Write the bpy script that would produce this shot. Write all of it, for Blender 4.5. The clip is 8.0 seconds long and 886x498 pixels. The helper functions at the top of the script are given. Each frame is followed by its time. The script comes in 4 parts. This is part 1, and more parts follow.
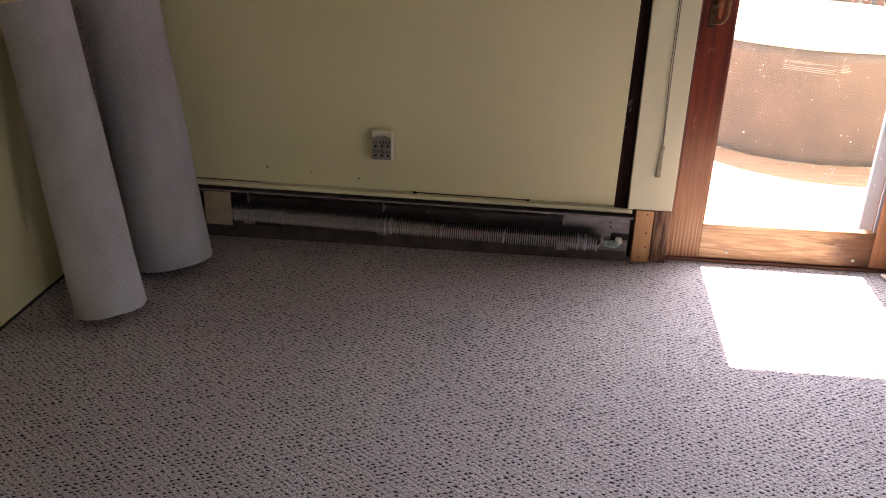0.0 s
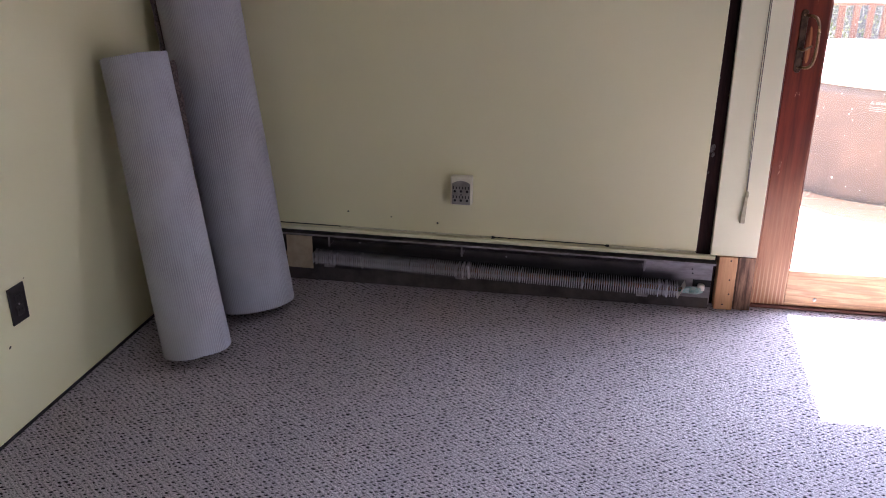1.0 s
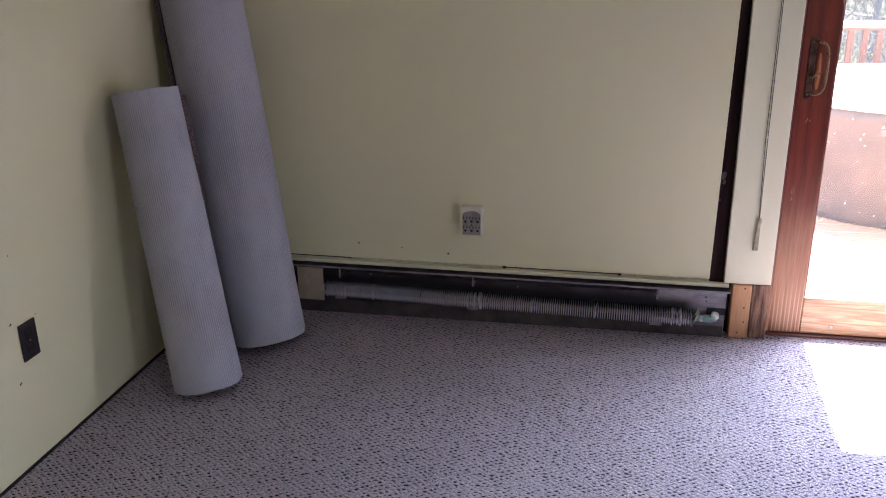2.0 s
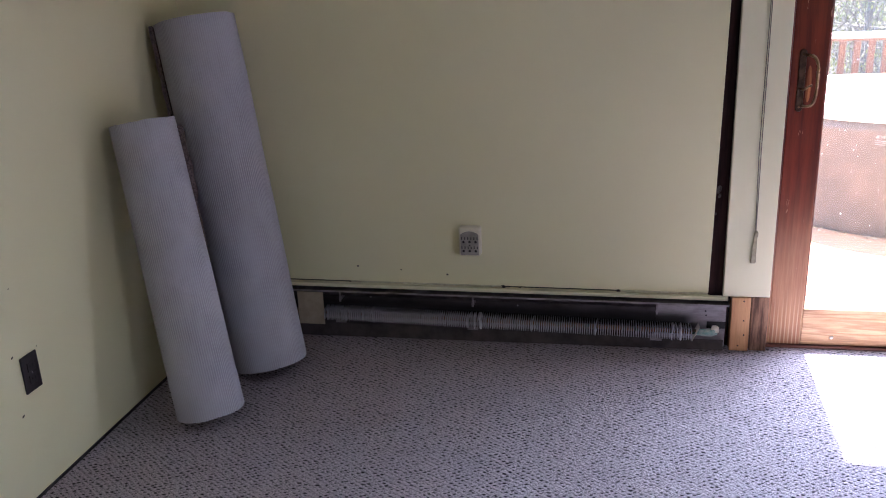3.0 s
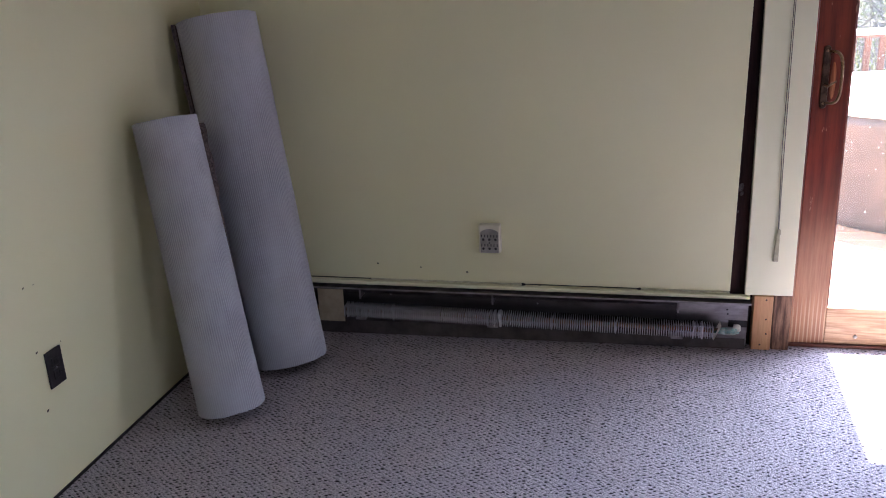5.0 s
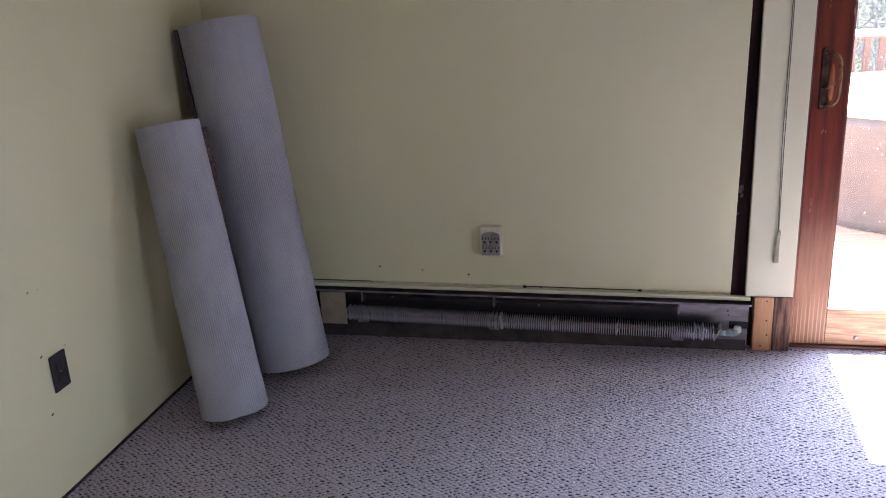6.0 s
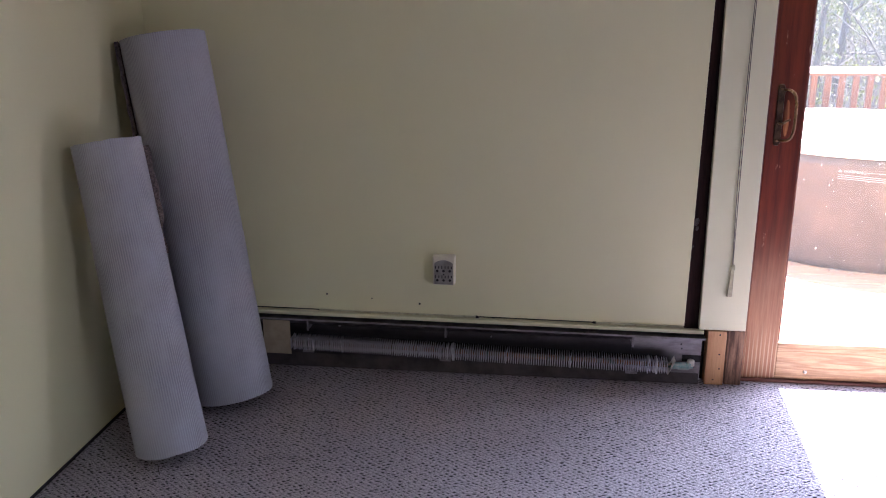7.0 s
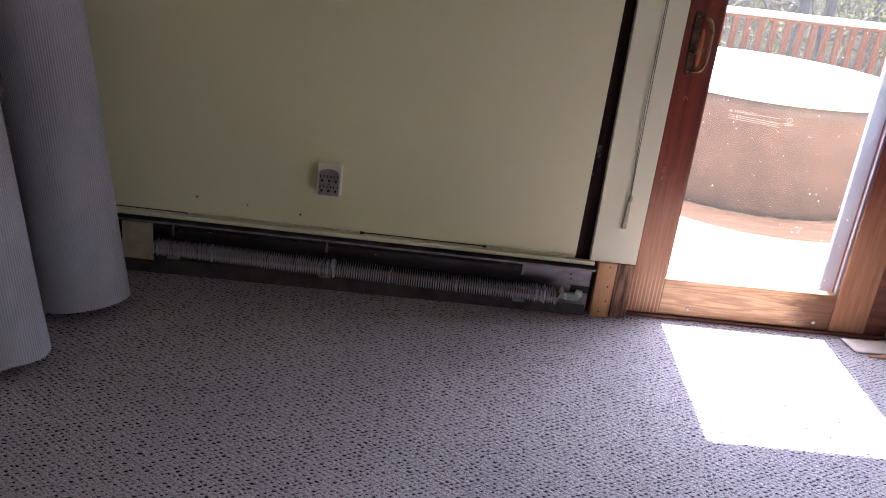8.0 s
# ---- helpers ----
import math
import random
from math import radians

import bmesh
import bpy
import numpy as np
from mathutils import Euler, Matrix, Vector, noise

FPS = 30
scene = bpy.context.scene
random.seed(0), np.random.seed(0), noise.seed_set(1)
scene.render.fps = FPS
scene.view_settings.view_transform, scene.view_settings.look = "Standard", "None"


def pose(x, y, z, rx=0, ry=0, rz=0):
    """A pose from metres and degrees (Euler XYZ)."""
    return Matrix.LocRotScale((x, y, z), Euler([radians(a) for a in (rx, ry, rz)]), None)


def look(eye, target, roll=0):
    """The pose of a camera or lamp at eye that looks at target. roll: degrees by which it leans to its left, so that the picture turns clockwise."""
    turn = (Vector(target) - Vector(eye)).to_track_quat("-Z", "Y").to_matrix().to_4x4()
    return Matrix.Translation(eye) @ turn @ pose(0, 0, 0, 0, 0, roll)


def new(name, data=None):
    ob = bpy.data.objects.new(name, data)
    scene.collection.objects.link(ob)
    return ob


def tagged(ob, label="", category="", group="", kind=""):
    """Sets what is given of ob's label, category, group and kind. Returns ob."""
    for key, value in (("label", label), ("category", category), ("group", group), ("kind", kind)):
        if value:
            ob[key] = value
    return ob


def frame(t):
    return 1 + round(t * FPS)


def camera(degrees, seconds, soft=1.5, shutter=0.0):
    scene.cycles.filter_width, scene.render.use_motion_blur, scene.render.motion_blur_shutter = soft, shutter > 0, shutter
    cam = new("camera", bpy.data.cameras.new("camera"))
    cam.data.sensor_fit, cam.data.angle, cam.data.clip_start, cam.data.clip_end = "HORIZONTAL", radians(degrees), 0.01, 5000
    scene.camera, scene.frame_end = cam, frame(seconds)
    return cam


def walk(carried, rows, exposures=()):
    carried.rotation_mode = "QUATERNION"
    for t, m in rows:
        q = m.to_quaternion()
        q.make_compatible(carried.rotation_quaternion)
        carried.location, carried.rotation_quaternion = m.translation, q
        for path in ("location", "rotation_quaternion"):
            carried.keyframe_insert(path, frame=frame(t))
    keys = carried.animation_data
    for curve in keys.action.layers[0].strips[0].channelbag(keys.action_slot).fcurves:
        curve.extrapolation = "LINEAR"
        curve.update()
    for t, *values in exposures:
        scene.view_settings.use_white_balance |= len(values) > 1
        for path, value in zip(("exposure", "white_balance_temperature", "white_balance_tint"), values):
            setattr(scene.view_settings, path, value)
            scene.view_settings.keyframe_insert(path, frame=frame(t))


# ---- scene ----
cam = camera(55.7, 8.0, 1.0)
PATH = [
    (0, (1.685, -3.169, 1.423), (1.513, -1.353, 0.603), 1.5),
    (0.2, (1.667, -3.179, 1.425), (1.416, -1.354, 0.6467), 0.43),
    (0.5, (1.647, -3.179, 1.429), (1.352, -1.343, 0.691), 0.2),
    (0.7, (1.642, -3.181, 1.434), (1.326, -1.347, 0.7003), 0.0),
    (1, (1.64, -3.176, 1.441), (1.304, -1.346, 0.708), 0.0),
    (1.5, (1.635, -3.161, 1.442), (1.278, -1.324, 0.736), -0.2),
    (3, (1.655, -3.17, 1.454), (1.282, -1.307, 0.829), -2.5),
    (3.5, (1.647, -3.182, 1.449), (1.258, -1.321, 0.828), -2.6),
    (4, (1.66, -3.174, 1.445), (1.247, -1.319, 0.824), -2.7),
    (4.5, (1.654, -3.168, 1.447), (1.237, -1.316, 0.82), -2.7),
    (6, (1.659, -3.185, 1.459), (1.236, -1.332, 0.837), -3.1),
    (6.5, (1.647, -3.178, 1.463), (1.226, -1.323, 0.847), -2.9),
    (6.7, (1.62, -3.154, 1.457), (1.221, -1.291, 0.8497), -2.66),
    (6.9, (1.576, -3.121, 1.458), (1.269, -1.236, 0.863), -1.7),
    (7, (1.551, -3.096, 1.455), (1.293, -1.198, 0.877), -0.6),
    (7.2, (1.493, -3.042, 1.439), (1.274, -1.134, 0.8816), 0.35),
    (7.5, (1.44, -2.98, 1.416), (1.32, -1.065, 0.851), 3.6),
    (7.7, (1.45, -2.927, 1.394), (1.418, -1.032, 0.7567), 4.57),
    (7.9, (1.475, -2.896, 1.379), (1.509, -1.041, 0.6329), 5.91),
    (8, (1.488, -2.892, 1.379), (1.54, -1.04, 0.626), 6.5),
]
walk(cam, [(t, look(eye, target, roll)) for t, eye, target, roll in PATH],
     exposures=((0.0, 3.52, 7600, 18), (0.6, 3.84, 6550, 21), (1.5, 4.06, 5900, 22), (3.0, 3.88, 5800, 20), (4.5, 3.90, 5740, 18),
                (6.5, 4.06, 5720, 19), (7.0, 3.88, 5780, 22), (8.0, 3.43, 6250, 20)))


# ---- world, sun and sky light ----
SUN_WAY = Vector((-0.045, -1.0, -2.27)).normalized()
world = bpy.data.worlds.new("sky")
scene.world = world
world.use_nodes = True
wn = world.node_tree
sky = wn.nodes.new("ShaderNodeTexSky")
sky.sky_type, sky.sun_disc = "NISHITA", False
sky.sun_elevation, sky.sun_rotation = math.asin(-SUN_WAY.z), math.atan2(-SUN_WAY.x, -SUN_WAY.y)
wn.links.new(sky.outputs[0], wn.nodes["Background"].inputs[0])
wn.nodes["Background"].inputs[1].default_value = 0.11
sun = new("sun", bpy.data.lights.new("sun", "SUN"))
sun.data.energy, sun.data.angle, sun.data.color = 5.0, radians(0.55), (1.0, 0.96, 0.91)
sun.matrix_basis = look(-SUN_WAY * 30, (0, 0, 0))
# sky light that comes in by the glazed door
door_sky = new("door_sky", bpy.data.lights.new("door_sky", "AREA"))
door_sky.data.shape, door_sky.data.size, door_sky.data.size_y = "RECTANGLE", 0.66, 1.0
door_sky.data.energy, door_sky.data.color, door_sky.data.spread = 5.0, (0.76, 0.86, 1.0), radians(140)
door_sky.matrix_basis = look((2.76, 0.44, 1.45), (2.45, -1.2, 0.0))

# sky and sunlit deck seen by the low window of the east wall
window_sky = new("window_sky", bpy.data.lights.new("window_sky", "AREA"))
window_sky.data.shape, window_sky.data.size, window_sky.data.size_y = "RECTANGLE", 1.30, 0.90
window_sky.data.energy, window_sky.data.color = 1.38, (0.95, 0.88, 0.97)
window_sky.matrix_basis = look((5.66, -4.10, 0.76), (0.0, -2.60, 0.90))


# ---- materials ----
class Mat:
    """A node material under construction."""

    def __init__(self, name, rough=0.6, metal=0.0, spec=0.5):
        self.m = bpy.data.materials.new(name)
        self.m.use_nodes = True
        self.t = self.m.node_tree
        self.b = self.t.nodes["Principled BSDF"]
        self.b.inputs["Roughness"].default_value = rough
        self.b.inputs["Metallic"].default_value = metal
        self.b.inputs["Specular IOR Level"].default_value = spec
        self.co = self.t.nodes.new("ShaderNodeTexCoord")

    def node(self, kind, **values):
        n = self.t.nodes.new(kind)
        for k, v in values.items():
            n.inputs[k].default_value = v
        return n

    def link(self, a, b):
        self.t.links.new(a, b)

    def coords(self, scale=(1, 1, 1), turn=(0, 0, 0), space="Object"):
        n = self.node("ShaderNodeMapping", Scale=scale, Rotation=turn)
        self.link(self.co.outputs[space], n.inputs["Vector"])
        return n.outputs[0]

    def noise(self, scale, detail=4.0, at=None, rough=0.55):
        n = self.node("ShaderNodeTexNoise", Scale=scale, Detail=detail, Roughness=rough)
        self.link(at if at is not None else self.co.outputs["Object"], n.inputs["Vector"])
        return n.outputs["Fac"]

    def span(self, v, a, b, c=0.0, d=1.0):
        n = self.t.nodes.new("ShaderNodeMapRange")
        n.interpolation_type = "SMOOTHSTEP"
        for k, x in zip(("From Min", "From Max", "To Min", "To Max"), (a, b, c, d)):
            n.inputs[k].default_value = x
        self.link(v, n.inputs["Value"])
        return n.outputs[0]

    def math(self, op, a, b):
        n = self.t.nodes.new("ShaderNodeMath")
        n.operation = op
        for i, v in enumerate((a, b)):
            if isinstance(v, (int, float)):
                n.inputs[i].default_value = v
            else:
                self.link(v, n.inputs[i])
        return n.outputs[0]

    def mix(self, fac, a, b):
        n = self.t.nodes.new("ShaderNodeMix")
        n.data_type = "RGBA"
        for i, v in ((6, a), (7, b)):
            if isinstance(v, tuple):
                n.inputs[i].default_value = (*v, 1)
            else:
                self.link(v, n.inputs[i])
        if isinstance(fac, (int, float)):
            n.inputs[0].default_value = fac
        else:
            self.link(fac, n.inputs[0])
        return n.outputs[2]

    def random(self):
        return self.t.nodes.new("ShaderNodeObjectInfo").outputs["Random"]

    def color(self, c):
        if isinstance(c, tuple):
            self.b.inputs["Base Color"].default_value = (*c, 1)
        else:
            self.link(c, self.b.inputs["Base Color"])

    def bump(self, h, strength=0.3, dist=0.002):
        n = self.node("ShaderNodeBump", Strength=strength, Distance=dist)
        self.link(h, n.inputs["Height"])
        self.link(n.outputs[0], self.b.inputs["Normal"])

    def rough(self, v):
        self.link(v, self.b.inputs["Roughness"])


def paint(name, c, dirt, rough=0.55, bump=0.12):
    """Rolled wall paint with faint patches and scuffs."""
    m = Mat(name, rough)
    big = m.noise(1.1, 3)
    fine = m.noise(260, 2)
    scuff = m.span(m.noise(7, 6, rough=0.7), 0.60, 0.78)
    col = m.mix(m.span(big, 0.3, 0.7, 0.0, 0.35), c, dirt)
    m.color(m.mix(m.math("MULTIPLY", scuff, 0.25), col, dirt))
    m.bump(m.math("ADD", m.math("MULTIPLY", fine, 0.4), m.noise(35, 2)), bump, 0.002)
    m.rough(m.span(big, 0.3, 0.7, rough - 0.06, rough + 0.08))
    return m.m


def wood(name, light, dark, axis="Z", rough=0.45, ring=26.0, wear=None, vary=0.0, stretch=0.06):
    """Timber with grain along an axis; wear: a paler worn colour in patches."""
    m = Mat(name, rough)
    k = {"X": (stretch, 1, 1), "Y": (1, stretch, 1), "Z": (1, 1, stretch)}[axis]
    at = m.coords(k)
    g = m.noise(ring, 5, at, 0.65)
    fine = m.noise(ring * 9, 3, at, 0.6)
    col = m.mix(m.span(g, 0.34, 0.66), dark, light)
    col = m.mix(m.span(fine, 0.5, 0.75, 0.0, 0.5), col, dark)
    if wear:
        patch = m.span(m.noise(3.2, 5, m.coords({"X": (0.3, 1, 1), "Y": (1, 0.3, 1), "Z": (1, 1, 0.3)}[axis]), 0.7), 0.5, 0.68)
        col = m.mix(m.math("MULTIPLY", patch, 0.75), col, wear)
    if vary:
        col = m.mix(m.math("MULTIPLY", m.random(), vary), col, dark)
    m.color(col)
    m.bump(m.math("ADD", g, m.math("MULTIPLY", fine, 0.5)), 0.25, 0.002)
    m.rough(m.span(g, 0.3, 0.7, rough + 0.1, rough - 0.08))
    return m.m


def stile_wood():
    """Red-stained upright timber, browner and worn towards the foot, with pale raised ridges at the very bottom."""
    m = Mat("red_stained_stile", 0.35)
    at = m.coords((1, 1, 0.06))
    g = m.noise(30, 5, at, 0.65)
    fine = m.noise(270, 3, at, 0.6)
    col = m.mix(m.span(g, 0.32, 0.66), (0.090, 0.013, 0.007), (0.20, 0.034, 0.015))
    col = m.mix(m.span(fine, 0.5, 0.75, 0.0, 0.4), col, (0.07, 0.016, 0.01))
    sep = m.t.nodes.new("ShaderNodeSeparateXYZ")
    m.link(m.co.outputs["Object"], sep.inputs[0])
    ragged = m.math("ADD", sep.outputs[2], m.math("MULTIPLY", m.noise(5, 4, m.coords((1, 1, 0.3))), 0.5))
    low = m.span(ragged, 1.02, 0.42)
    tan = m.mix(m.span(m.noise(60, 4, m.coords((1, 0.2, 0.05)), 0.7), 0.26, 0.74), (0.36, 0.16, 0.075), (0.55, 0.295, 0.15))
    col = m.mix(m.math("MULTIPLY", low, 0.85), col, tan)
    grey = m.span(m.noise(9, 4, m.coords((1, 1, 0.4))), 0.50, 0.66)
    col = m.mix(m.math("MULTIPLY", m.math("MULTIPLY", grey, low), 0.35), col, (0.24, 0.15, 0.115))
    # worn ridges at the foot
    wave = m.math("SINE", m.math("ADD", m.math("MULTIPLY", sep.outputs[0], 2 * math.pi / 0.0145), m.math("MULTIPLY", m.noise(7, 2, m.coords((1, 1, 0.4))), 3.0)), 0.0)
    foot = m.span(m.math("ADD", sep.outputs[2], m.math("MULTIPLY", m.noise(28, 3, m.coords((1, 1, 0.05))), 0.22)), 0.36, 0.20)
    foot = m.math("MULTIPLY", foot, m.span(sep.outputs[0], 2.47, 2.44))
    ridge = m.math("MULTIPLY", m.span(wave, 0.2, 0.95), foot)
    col = m.mix(m.math("MULTIPLY", ridge, 0.75), col, (0.66, 0.46, 0.27))
    chips = m.span(m.noise(34, 4, m.coords((1, 1, 0.22)), 0.7), 0.65, 0.69)
    m.color(m.mix(m.math("MULTIPLY", chips, 0.7), col, (0.55, 0.33, 0.21)))
    m.bump(m.math("ADD", m.math("ADD", g, m.math("MULTIPLY", fine, 0.5)), m.math("MULTIPLY", ridge, 1.5)), 0.3, 0.002)
    m.rough(m.span(low, 0.0, 1.0, 0.30, 0.55))
    return m.m


def rail_wood():
    """Honey-brown rail with dark cathedral grain and a dark water stain at one end."""
    m = Mat("worn_rail_wood", 0.4)
    at = m.coords((0.10, 1, 1))
    g = m.noise(55, 6, at, 0.7)
    swirl = m.noise(14, 2, m.coords((0.07, 1, 1)), 0.5)
    bands = m.span(m.math("SINE", m.math("MULTIPLY", swirl, 60.0), 0.0), 0.3, 1.0)
    col = m.mix(m.span(g, 0.32, 0.66), (0.43, 0.235, 0.105), (0.63, 0.405, 0.205))
    col = m.mix(m.math("MULTIPLY", bands, 0.5), col, (0.29, 0.135, 0.055))
    sep = m.t.nodes.new("ShaderNodeSeparateXYZ")
    m.link(m.co.outputs["Object"], sep.inputs[0])
    end = m.span(m.math("ADD", sep.outputs[0], m.math("MULTIPLY", m.noise(22, 5, m.coords((0.22, 1, 1)), 0.7), 0.40)), 3.08, 3.22)
    m.color(m.mix(m.math("MULTIPLY", end, 0.85), col, (0.12, 0.045, 0.02)))
    m.bump(m.math("ADD", g, bands), 0.25, 0.0015)
    m.rough(m.span(g, 0.3, 0.7, 0.5, 0.32))
    return m.m


def plain(name, c, rough=0.5, metal=0.0, c2=None, scale=30.0, bump=0.08):
    m = Mat(name, rough, metal)
    n = m.noise(scale, 5, rough=0.65)
    c2 = c2 or tuple(v * 0.75 for v in c)
    m.color(m.mix(m.span(n, 0.35, 0.7), c, c2))
    m.bump(n, bump, 0.001)
    m.rough(m.span(n, 0.3, 0.7, max(0.05, rough - 0.08), min(1, rough + 0.1)))
    return m.m


def carpet_material():
    m = Mat("looped_carpet", 0.95, 0.0, 0.1)
    warp = m.node("ShaderNodeTexNoise", Scale=9.0, Detail=2.0)
    m.link(m.co.outputs["Object"], warp.inputs["Vector"])
    add = m.node("ShaderNodeVectorMath")
    add.operation = "MULTIPLY_ADD"
    add.inputs[1].default_value = (0.03, 0.03, 0.0)
    m.link(warp.outputs["Color"], add.inputs[0])
    m.link(m.co.outputs["Object"], add.inputs[2])
    mp = m.node("ShaderNodeMapping", Rotation=(0, 0, radians(48)), Scale=(47.0, 78.0, 1.0))
    m.link(add.outputs[0], mp.inputs["Vector"])
    v = m.node("ShaderNodeTexVoronoi", Scale=1.0, Randomness=0.48)
    v.voronoi_dimensions = "2D"
    m.link(mp.outputs[0], v.inputs["Vector"])
    sep = m.t.nodes.new("ShaderNodeSeparateColor")
    m.link(v.outputs["Color"], sep.inputs[0])
    size = m.node("ShaderNodeMapRange")
    for key, value in zip(("From Min", "From Max", "To Min", "To Max"), (0.0, 1.0, 0.09, 0.295)):
        size.inputs[key].default_value = value
    m.link(sep.outputs[0], size.inputs["Value"])
    ragged = m.node("ShaderNodeTexNoise", Scale=3.2, Detail=3.0)
    m.link(mp.outputs[0], ragged.inputs["Vector"])
    reach = m.math("ADD", v.outputs["Distance"], m.math("MULTIPLY", m.math("SUBTRACT", ragged.outputs["Fac"], 0.5), 0.48))
    pit = m.span(m.math("SUBTRACT", size.outputs[0], reach), -0.04, 0.08)
    edge = m.node("ShaderNodeTexVoronoi", Scale=1.0, Randomness=0.48)
    edge.voronoi_dimensions, edge.feature = "2D", "DISTANCE_TO_EDGE"
    off = m.node("ShaderNodeMapping", Location=(0.5, 0.5, 0.0))
    m.link(mp.outputs[0], off.inputs["Vector"])
    m.link(off.outputs[0], edge.inputs["Vector"])
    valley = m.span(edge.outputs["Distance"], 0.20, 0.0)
    grain = m.node("ShaderNodeTexNoise", Scale=3.3, Detail=3.0, Roughness=0.75)
    m.link(mp.outputs[0], grain.inputs["Vector"])
    loops = m.span(grain.outputs["Fac"], 0.42, 0.60)
    cut = m.t.nodes.new("ShaderNodeSeparateXYZ")
    m.link(mp.outputs[0], cut.inputs[0])
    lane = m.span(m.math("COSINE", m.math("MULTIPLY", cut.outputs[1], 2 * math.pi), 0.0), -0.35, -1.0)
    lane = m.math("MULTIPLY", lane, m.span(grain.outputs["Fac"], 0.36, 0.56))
    yarn = m.noise(520, 2, rough=0.7)
    big = m.noise(1.6, 4)
    base = m.mix(m.span(big, 0.3, 0.7), (0.76, 0.68, 0.73), (0.68, 0.60, 0.645))
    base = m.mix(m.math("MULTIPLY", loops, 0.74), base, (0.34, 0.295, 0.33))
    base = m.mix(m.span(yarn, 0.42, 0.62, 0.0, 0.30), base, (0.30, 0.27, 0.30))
    # valleys, lanes and pits between loops: their shade is mixed into the colour
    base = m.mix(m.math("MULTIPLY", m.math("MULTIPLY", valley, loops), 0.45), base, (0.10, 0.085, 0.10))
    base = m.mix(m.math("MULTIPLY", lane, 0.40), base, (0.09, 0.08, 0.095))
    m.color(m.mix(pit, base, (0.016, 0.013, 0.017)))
    h = m.math("SUBTRACT", m.math("MULTIPLY", yarn, 0.3), m.math("ADD", m.math("MULTIPLY", m.math("MAXIMUM", pit, lane), 1.2), m.math("MULTIPLY", loops, 0.7)))
    m.bump(h, 0.8, 0.004)
    return m.m


def backing_material():
    """Woven carpet backing, ribbed along the roll; uses arc length from the UV map."""
    m = Mat("carpet_backing", 0.85, 0.0, 0.2)
    sep = m.t.nodes.new("ShaderNodeSeparateXYZ")
    m.link(m.co.outputs["UV"], sep.inputs[0])
    wobble = m.noise(3.0, 3, m.coords((1, 1, 0.25)))
    run = m.math("ADD", m.math("MULTIPLY", sep.outputs[0], 2 * math.pi / 0.0074), m.math("MULTIPLY", wobble, 1.6))
    rib = m.span(m.math("SINE", run, 0.0), -0.75, 0.8)
    worn = m.span(m.noise(6, 5, m.coords((1, 1, 0.35)), 0.7), 0.34, 0.62, 1.0, 0.25)
    n = m.noise(4, 4)
    fine = m.noise(260, 3, rough=0.7)
    weave = m.noise(90, 3, m.coords((1, 1, 3.0)), 0.7)
    col = m.mix(m.span(n, 0.3, 0.7), (0.475, 0.475, 0.545), (0.41, 0.405, 0.46))
    col = m.mix(m.span(fine, 0.4, 0.75, 0.0, 0.35), col, (0.40, 0.39, 0.43))
    col = m.mix(m.span(weave, 0.52, 0.72, 0.0, 0.4), col, (0.36, 0.345, 0.385))
    m.color(m.mix(m.math("MULTIPLY", m.span(rib, 0.0, 0.75, 0.55, 0.0), worn), col, (0.17, 0.16, 0.20)))
    m.bump(m.math("ADD", m.math("MULTIPLY", rib, worn), m.math("MULTIPLY", fine, 0.4)), 0.55, 0.002)
    return m.m


def glass_material():
    m = bpy.data.materials.new("window_glass")
    m.use_nodes = True
    t = m.node_tree
    t.nodes.remove(t.nodes["Principled BSDF"])
    out = t.nodes["Material Output"]
    tr, gl = t.nodes.new("ShaderNodeBsdfTransparent"), t.nodes.new("ShaderNodeBsdfGlossy")
    tr.inputs[0].default_value = (0.93, 0.95, 0.94, 1)
    gl.inputs["Roughness"].default_value = 0.02
    fr, mx = t.nodes.new("ShaderNodeFresnel"), t.nodes.new("ShaderNodeMixShader")
    fr.inputs[0].default_value = 1.45
    t.links.new(fr.outputs[0], mx.inputs[0])
    t.links.new(tr.outputs[0], mx.inputs[1])
    t.links.new(gl.outputs[0], mx.inputs[2])
    # a thin film of dust scatters the sun
    dust, film = t.nodes.new("ShaderNodeBsdfTranslucent"), t.nodes.new("ShaderNodeMixShader")
    dust.inputs[0].default_value = (0.95, 0.93, 0.92, 1)
    film.inputs[0].default_value = 0.006
    t.links.new(mx.outputs[0], film.inputs[1])
    t.links.new(dust.outputs[0], film.inputs[2])
    t.links.new(film.outputs[0], out.inputs[0])
    return m


WALL = paint("cream_wall_paint", (0.765, 0.72, 0.47), (0.71, 0.66, 0.405))
TRIM_PAINT = paint("cream_trim_paint", (0.78, 0.75, 0.53), (0.70, 0.665, 0.45), 0.45, 0.06)
CEIL = paint("white_ceiling_paint", (0.62, 0.60, 0.57), (0.56, 0.54, 0.50), 0.8)
CARPET = carpet_material()
BACKING = backing_material()
PILE = plain("carpet_pile_edge", (0.15, 0.11, 0.105), 0.95, 0, (0.03, 0.022, 0.024), 130, 0.6)
DARKWOOD = wood("dark_stained_wood", (0.030, 0.011, 0.010), (0.010, 0.004, 0.004), "Z", 0.8)
DARKWOOD.node_tree.nodes["Principled BSDF"].inputs["Specular IOR Level"].default_value = 0.15
REDWOOD_Z = stile_wood()
REDWOOD_X = rail_wood()
INSET = wood("orange_wood_inset", (0.50, 0.19, 0.06), (0.20, 0.05, 0.02), "Z", 0.6, 60)
SILLWOOD = wood("dark_sill_wood", (0.24, 0.085, 0.05), (0.12, 0.04, 0.025), "X", 0.5, 30)
